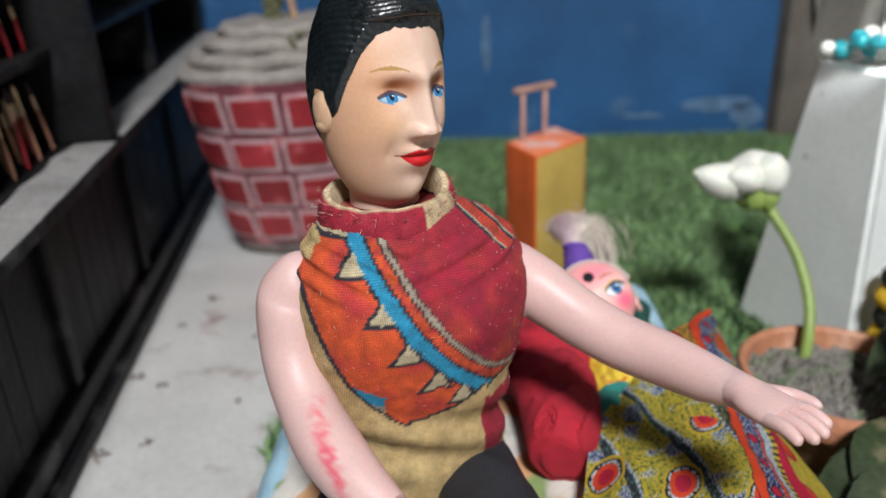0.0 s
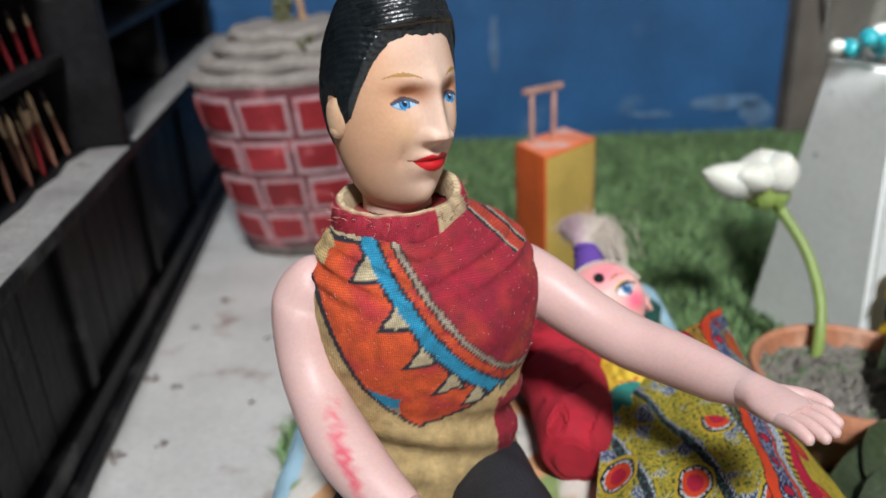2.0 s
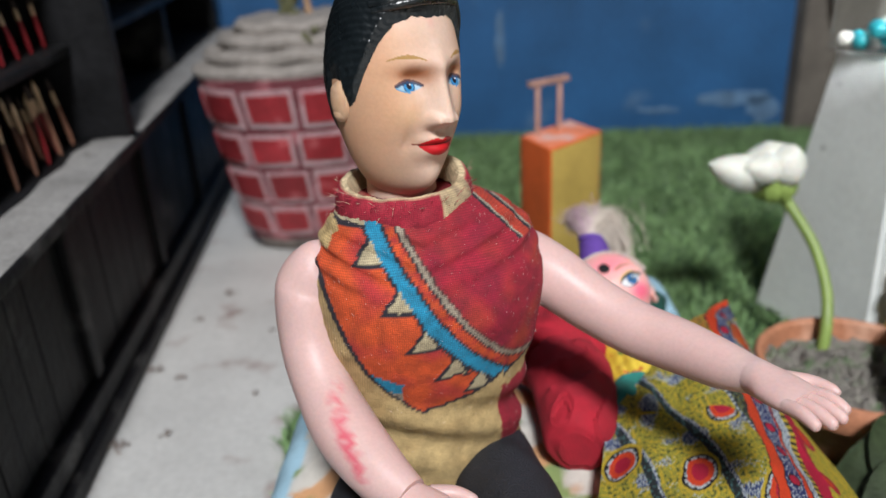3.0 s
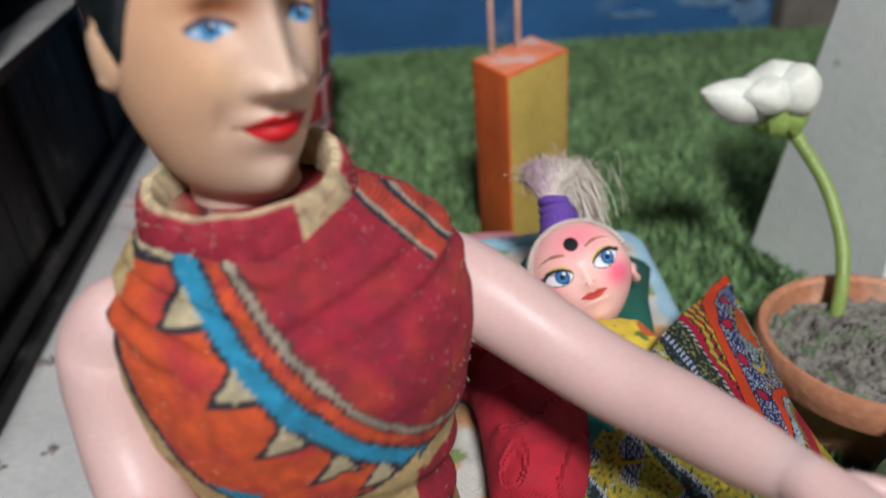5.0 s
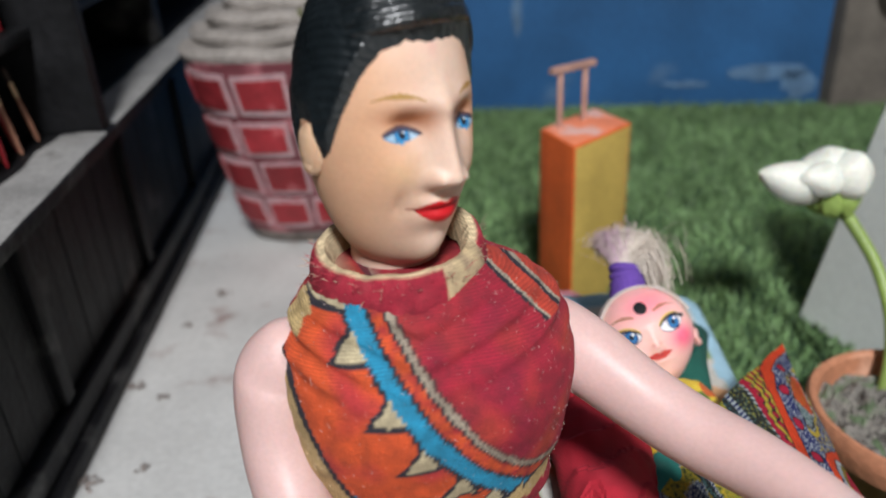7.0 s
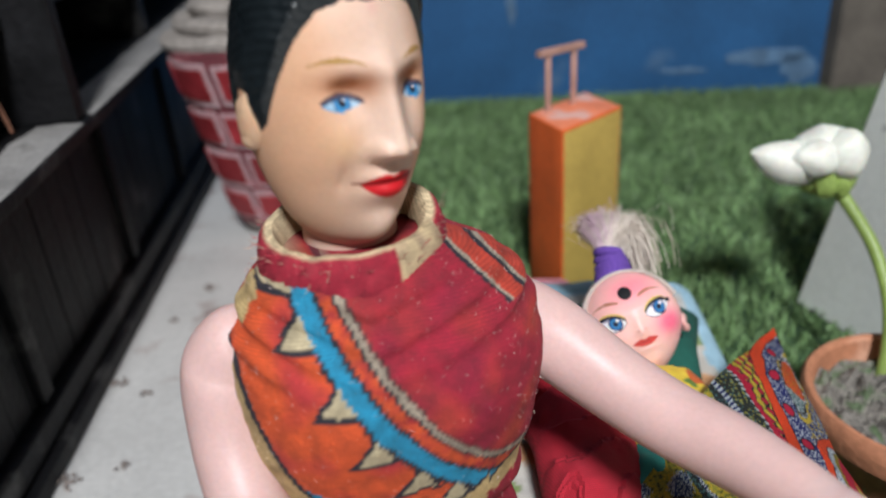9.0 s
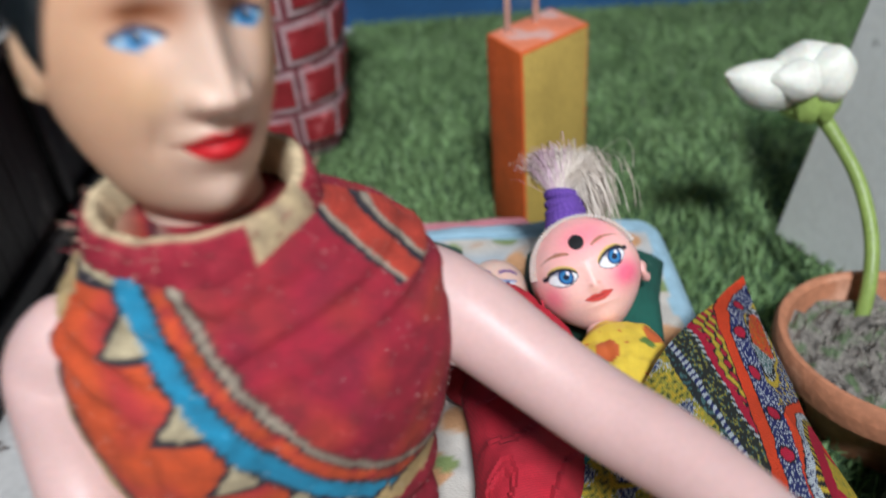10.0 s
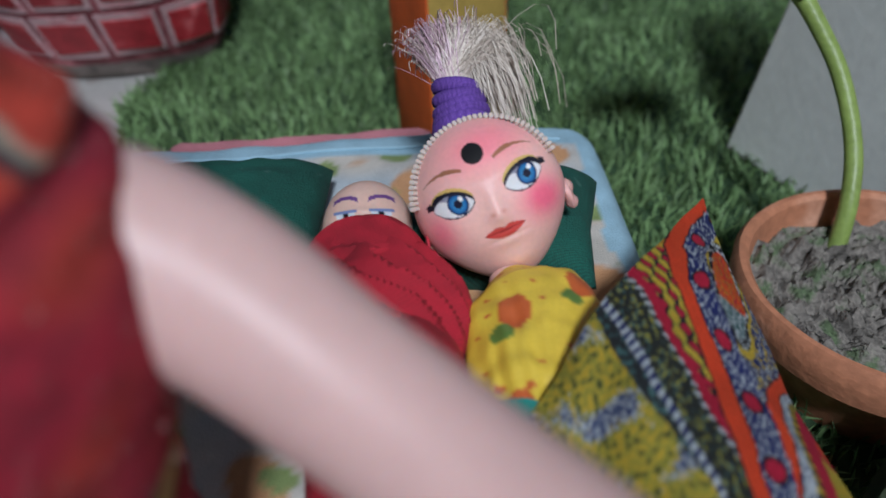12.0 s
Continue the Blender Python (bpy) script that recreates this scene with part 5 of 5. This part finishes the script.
# ---- lying doll with ponytail ----
def girl_paint(x, z, y):
    c = (0.88, 0.54, 0.48)
    if y > 0.2:
        return c
    c = lerp(c, (0.92, 0.17, 0.27), 1.1 * gauss(x - 0.60, 0.30) * gauss(z + 0.20, 0.24) + 0.75 * gauss(x + 0.74, 0.2) * gauss(z + 0.16, 0.28))
    c = lerp(c, (0.92, 0.27, 0.32), 1.0 * gauss(z - 0.60, 0.32) * gauss(x - 0.15, 0.62))
    c = lerp(c, (0.62, 0.24, 0.18), 0.6 * gauss(abs(x) - 0.07, 0.035) * gauss(z + 0.17, 0.025))
    if math.hypot(x + 0.0, (z - 0.55) * 1.1) < 0.135:
        return (0.008, 0.008, 0.010)
    for s in (-1, 1):
        ex, ez = x - s * 0.455, z - 0.09
        slant = ez - 0.10 * s * ex
        arch = ez - 0.315 - 0.07 * (1 - (ex / 0.28) ** 2)
        if abs(ex - s * 0.02) < 0.27 and abs(arch) < 0.026 * (1.1 - abs(ex + s * 0.10) / 0.36):
            c = (0.34, 0.15, 0.08)
        w = 0.262
        t = 1 - (ex / w) ** 2
        if t > 0:
            top, low = (0.145 + 0.06 * s * ex) * t ** 0.62, -0.145 * t ** 0.75
            if low < slant < top:
                c = (0.78, 0.78, 0.80) if slant < 0.05 + 0.3 * abs(ex) else (0.30, 0.30, 0.38)
                d = math.hypot(ex - 0.055, slant - 0.012)
                if d < 0.128:
                    c = lerp((0.10, 0.40, 0.70), (0.02, 0.13, 0.36), d / 0.10) if d < 0.105 else (0.01, 0.03, 0.10)
                if d < 0.050:
                    c = (0.01, 0.01, 0.03)
                if math.hypot(ex - 0.105, slant - 0.065) < 0.030:
                    c = (0.9, 0.9, 0.9)
                if slant < low + 0.018 or slant > top - 0.022:
                    c = (0.02, 0.02, 0.04)
            elif top <= slant < top + 0.026 + 0.05 * max(0, s * ex * 2.2):
                c = (0.012, 0.012, 0.025)
            elif top + 0.02 <= slant < top + 0.066:
                c = (0.66, 0.46, 0.14)
        elif 0.0 < s * ex - w < 0.07 and 0.02 < slant < 0.11 - 0.5 * (s * ex - w):
            c = (0.012, 0.012, 0.025)
    w = 0.27
    if abs(x) < w:
        t = 1 - (x / w) ** 2
        mid = -0.372 + 0.035 * abs(x)
        if mid - 0.082 * t < z < mid + 0.062 * t - 0.024 * gauss(x, 0.05):
            c = (0.60, 0.07, 0.06) if abs(z - mid) > 0.008 else (0.30, 0.02, 0.02)
    return c


LIE = Matrix.Translation((0.1100, 0.3365, 0.0915)) @ pose(0, 0, 0, -34, 0, -3) @ pose(0, 0, 0, 0, -22, 0)


def yellow_paint(co):
    c = lerp((0.72, 0.52, 0.05), (0.62, 0.40, 0.03), noise.noise(co * 60) + 0.2)
    for px, py, r in ((0.1115, 0.300, 0.0046), (0.1275, 0.309, 0.0042), (0.1265, 0.288, 0.0044), (0.110, 0.277, 0.003)):
        d = math.hypot((co.x - px) * 1.25, co.y - py)
        if d < r:
            c = (0.52, 0.11, 0.025)
        if math.hypot(co.x - px + 0.003, co.y - py + 0.0055) < r * 0.55:
            c = (0.12, 0.22, 0.04)
    if noise.noise(co * 420 + Vector((3, 1, 0))) > 0.56:
        c = (0.55, 0.14, 0.03)
    return c


def lying_doll():
    bm = bmesh.new()
    lay = bm.verts.layers.float_color.new("paint")
    head_mesh(bm, lay, LIE, (0.0188, 0.0168, 0.0205), girl_paint, 0, None, 300, 260, 0.38, 0.46, 0.30)
    for s in (-1, 1):
        ear(bm, lay, LIE, (s * 0.0182, 0.002, -0.0065), 0.0040, (0.76, 0.40, 0.36))
    # scalp behind a row of rooted stitches
    rng = random.Random(6)
    for j in range(40):
        a = -1.35 + 2.7 * j / 39
        p = Vector((0.0172 * math.sin(a), -0.0076 + 0.003 * math.cos(a), 0.0010 + 0.0177 * math.cos(a)))
        n_ = Vector((math.sin(a), -0.55, math.cos(a))).normalized()
        q = p + n_ * 0.0004
        back = q + Vector((0, 0.0042, 0)) + n_ * 0.0008
        tube(bm, [(*(LIE @ (q - n_ * 0.0008)), 0.0005, 0.0005), (*(LIE @ (q + n_ * 0.0011)), 0.00062, 0.00062), (*(LIE @ back), 0.0005, 0.0005)], 3, 8, 0, (0.2, 0.1, 1), (0.60, 0.50, 0.45), lay)
    out = bmesh.ops.create_uvsphere(bm, u_segments=60, v_segments=40, radius=1.0)
    for v in out["verts"]:
        c = v.co.copy()
        v[lay] = (*lerp((0.50, 0.44, 0.40), (0.30, 0.26, 0.24), 0.5 + 0.5 * math.sin(40 * math.atan2(c.x, c.z))), 1)
        v.co = LIE @ Vector((c.x * 0.0193, 0.0046 + c.y * 0.0138, c.z * (0.0211 if c.z > 0 else 0.011)))
    # body: blouse, sash, arms
    tube(bm, [(0.1135, 0.320, 0.079, 0.0055, 0.0055), (0.1140, 0.310, 0.077, 0.0050, 0.0050)], 4, 20, 0, (0, 0, 1), (0.74, 0.42, 0.36), lay)
    wrinkle = lambda co, an, t: co + 0.0015 * Vector((0, 0, math.sin(co.x * 620 + co.y * 240 + 3 * noise.noise(co * 60)))) * 0.45 + 0.0007 * noise.noise_vector(co * 130)
    pleat = lambda co, an, t: co + Vector((0, 0, (0.00032 * math.sin((co.x - 0.112) * 1500 * (0.55 + 0.7 * t) + 2 * noise.noise(co * 70)) * (0.25 + t) + 0.0010 * noise.noise(co * 170)))) + 0.0006 * noise.noise_vector(co * 140)
    tube(bm, [(0.1130, 0.3190, 0.080, 0.0060, 0.0050), (0.1150, 0.3140, 0.079, 0.0135, 0.0085), (0.1165, 0.3080, 0.079, 0.0155, 0.0095), (0.1170, 0.3000, 0.078, 0.0165, 0.0105), (0.1150, 0.2900, 0.077, 0.0145, 0.0110), (0.1125, 0.2790, 0.076, 0.0115, 0.0105),
              (0.1105, 0.2740, 0.076, 0.0100, 0.0095)], 16, 110, 6, (0, 0, 1), yellow_paint, lay, warp=pleat)
    tube(bm, [(0.1115, 0.2770, 0.0765, 0.0118, 0.0108), (0.1095, 0.2680, 0.076, 0.0122, 0.0112), (0.1070, 0.2580, 0.075, 0.0130, 0.0115)], 8, 50, 2, (0, 0, 1), (0.03, 0.24, 0.20), lay, warp=wrinkle)
    tube(bm, [(0.1325, 0.3060, 0.0790, 0.0060, 0.0060), (0.1375, 0.2990, 0.0780, 0.0052, 0.0052), (0.1420, 0.2860, 0.0770, 0.0045, 0.0045), (0.1430, 0.2700, 0.0760, 0.004, 0.004)], 6, 22, 0, (0, 0, 1), (0.76, 0.45, 0.42), lay)
    tube(bm, [(0.0945, 0.2780, 0.0740, 0.0035, 0.0035), (0.0950, 0.2680, 0.0735, 0.0042, 0.0042), (0.0955, 0.2500, 0.0730, 0.0042, 0.0042), (0.0950, 0.2380, 0.0730, 0.0036, 0.0036)], 6, 22, 0, (0, 0, 1), (0.76, 0.45, 0.42), lay)
    # legs under the blanket
    for x in (0.104, 0.122):
        tube(bm, [(x, 0.262, 0.075, 0.007, 0.007), (x + 0.004, 0.20, 0.074, 0.006, 0.006), (x + 0.006, 0.13, 0.072, 0.004, 0.004)], 6, 18, 0, (0, 0, 1), (0.76, 0.45, 0.42), lay)
    # purple hair tie: twisted coils
    tie = LIE @ Vector((0.001, 0.003, 0.0185))
    ax = (LIE.to_3x3() @ Vector((0.25, 0.25, 1))).normalized()
    s = ax.cross(Vector((0, 0, 1))).normalized()
    u = s.cross(ax)
    for k in range(5):
        ring = []
        for j in range(25):
            a = 2 * math.pi * j / 24
            r = 0.0060 - 0.0004 * k
            p = tie + ax * (0.0027 * k) + s * (r * math.cos(a)) + u * (r * math.sin(a)) + ax * (0.0011 * math.sin(a + k))
            ring.append((*p, 0.0019, 0.0019))
        tube(bm, ring, 3, 12, 4, tuple(ax), lambda co: lerp((0.17, 0.08, 0.42), (0.10, 0.04, 0.28), 0.5 + 0.5 * math.sin((co.x + co.y + co.z) * 5200)), lay)
    # ponytail: many fine strands
    root = tie + ax * 0.012
    for k in range(4200):
        a, r = rng.uniform(0, 6.28), 0.0045 * math.sqrt(rng.random())
        p0 = root + s * (r * math.cos(a)) + u * (r * math.sin(a))
        wide = rng.gauss(0, 1)
        right = rng.random()
        up = rng.uniform(0.010, 0.021)
        if rng.random() < 0.05:
            up, wide = up * 1.3, wide * 3.0
        mid = p0 + ax * up + Vector((-0.006 + 0.018 * right + 0.002 * wide, 0, 0)) + u * (0.004 + 0.002 * wide)
        end = p0 + ax * (up * 0.62 - 0.026 * right * rng.random()) + Vector((-0.007 + 0.021 * right + 0.002 * wide, 0.004, 0)) + u * rng.uniform(-0.006, 0.004)
        wide = -right + 0.3
        col = lerp((0.70, 0.63, 0.54), (0.62, 0.42, 0.52), 1.0 if wide > 0.0 and rng.random() < 0.7 else 0.1 * rng.random())
        col = lerp(col, (0.28, 0.21, 0.15), rng.random() * 0.6)
        prev = None
        w = s * rng.uniform(0.00006, 0.00012)
        for q in range(7):
            t = q / 6
            p = p0 * (1 - t) ** 2 + mid * (2 * t * (1 - t)) + end * t * t
            pair = [bm.verts.new(p - w), bm.verts.new(p + w)]
            for v in pair:
                v[lay] = (*col, 1)
            if prev:
                bm.faces.new((prev[0], prev[1], pair[1], pair[0])).material_index = 5
            prev = pair
    single("lying_doll", bm, [M_SKIN, M_HAIR, M_WRAP, M_DENIM, M_WRAP, M_STRAND, M_SATIN], "lying doll with blond ponytail, purple tie and yellow blouse", "doll")


M_STRAND = material("fine_doll_hair", (1, 1, 1), 0.35, 0.1, 60, 0.0, 300, paint="paint")
lying_doll()


# ---- small doll wrapped in red cloth ----
def baby_paint(x, z, y):
    c = (0.68, 0.46, 0.38)
    if y > 0.2:
        return c
    for s in (-1, 1):
        ex, ez = x - s * 0.38, z - 0.20
        arch = ez - 0.27 - 0.07 * (1 - (ex / 0.27) ** 2)
        if abs(ex) < 0.27 and abs(arch) < 0.045:
            c = (0.14, 0.06, 0.22)
        if abs(ez - 0.02) < 0.03 and abs(ex) < 0.26:
            c = (0.16, 0.22, 0.42)
        if -0.10 < ez < 0.0 and abs(ex) < 0.20:
            c = (0.60, 0.66, 0.72)
        if math.hypot(ex, ez + 0.06) < 0.07:
            c = (0.01, 0.01, 0.015)
    return c


def red_cloth_paint(co):
    return lerp((0.40, 0.010, 0.026), (0.28, 0.006, 0.018), 1.4 * noise.noise(co * 80))


def wrapped_doll():
    bm = bmesh.new()
    lay = bm.verts.layers.float_color.new("paint")
    hm = Matrix.Translation((0.0785, 0.3420, 0.0805)) @ pose(0, 0, 0, -46, 0, 0)
    head_mesh(bm, lay, hm, (0.0118, 0.0105, 0.0128), baby_paint, 0, None, 120, 100, 0.3)
    def wound(slope, pitch, deep, soft):
        """Cloth wound round the body: sharp overlapping creases along one slanting direction."""
        def warp(co, an, t):
            q = (co.y + slope * co.x) * pitch + 1.1 * noise.noise(co * 45)
            k = q - math.floor(q)
            return co + Vector((0, -0.2, 1)) * (deep * (k ** 1.6 - 0.45 * (k > 0.93)) + 0.0006 * noise.noise(co * 230)) + soft * noise.noise_vector(co * 48)
        return warp

    # scarf over the lower face, then the bundled body
    tube(bm, [(0.0780, 0.3340, 0.0730, 0.0110, 0.0085), (0.0782, 0.3305, 0.0760, 0.0130, 0.0108), (0.0785, 0.3270, 0.0800, 0.0155, 0.0125), (0.0800, 0.3180, 0.0790, 0.0170, 0.0125), (0.0810, 0.3140, 0.079, 0.014, 0.010)], 14, 90, 2, (0, 0, 1), red_cloth_paint, lay, warp=wound(0.10, 95, 0.0016, 0.0008))
    tube(bm, [(0.0740, 0.3230, 0.0770, 0.0120, 0.0090), (0.0800, 0.3140, 0.0790, 0.0210, 0.0130), (0.0820, 0.3040, 0.0790, 0.0225, 0.0140), (0.0840, 0.2960, 0.0775, 0.0190, 0.0120), (0.0845, 0.2920, 0.076, 0.012, 0.009)], 16, 110, 2, (0, 0, 1), red_cloth_paint, lay, warp=wound(0.75, 130, 0.0034, 0.0018))
    tube(bm, [(0.0800, 0.3000, 0.0790, 0.0100, 0.0090), (0.0830, 0.2930, 0.0800, 0.0165, 0.0135), (0.0850, 0.2780, 0.0795, 0.0165, 0.0145), (0.0850, 0.2600, 0.0785, 0.0150, 0.0140), (0.0840, 0.2460, 0.0775, 0.0125, 0.0120), (0.0835, 0.2420, 0.0770, 0.0070, 0.0075)],
         16, 110, 2, (0, 0, 1), red_cloth_paint, lay, warp=wound(-0.5, 45, 0.0022, 0.0016))
    tube(bm, [(0.0945, 0.3250, 0.0850, 0.0004, 0.0004), (0.0935, 0.3360, 0.0930, 0.0004, 0.0004), (0.0980, 0.3385, 0.1010, 0.0003, 0.0003), (0.1040, 0.3370, 0.1035, 0.0003, 0.0003)], 6, 6, 2, (0, 0, 1), (0.45, 0.03, 0.05), lay)
    single("wrapped_doll", bm, [M_SKIN, M_HAIR, M_WRAP], "small doll wrapped in dark red cloth on the mattress", "doll")


wrapped_doll()
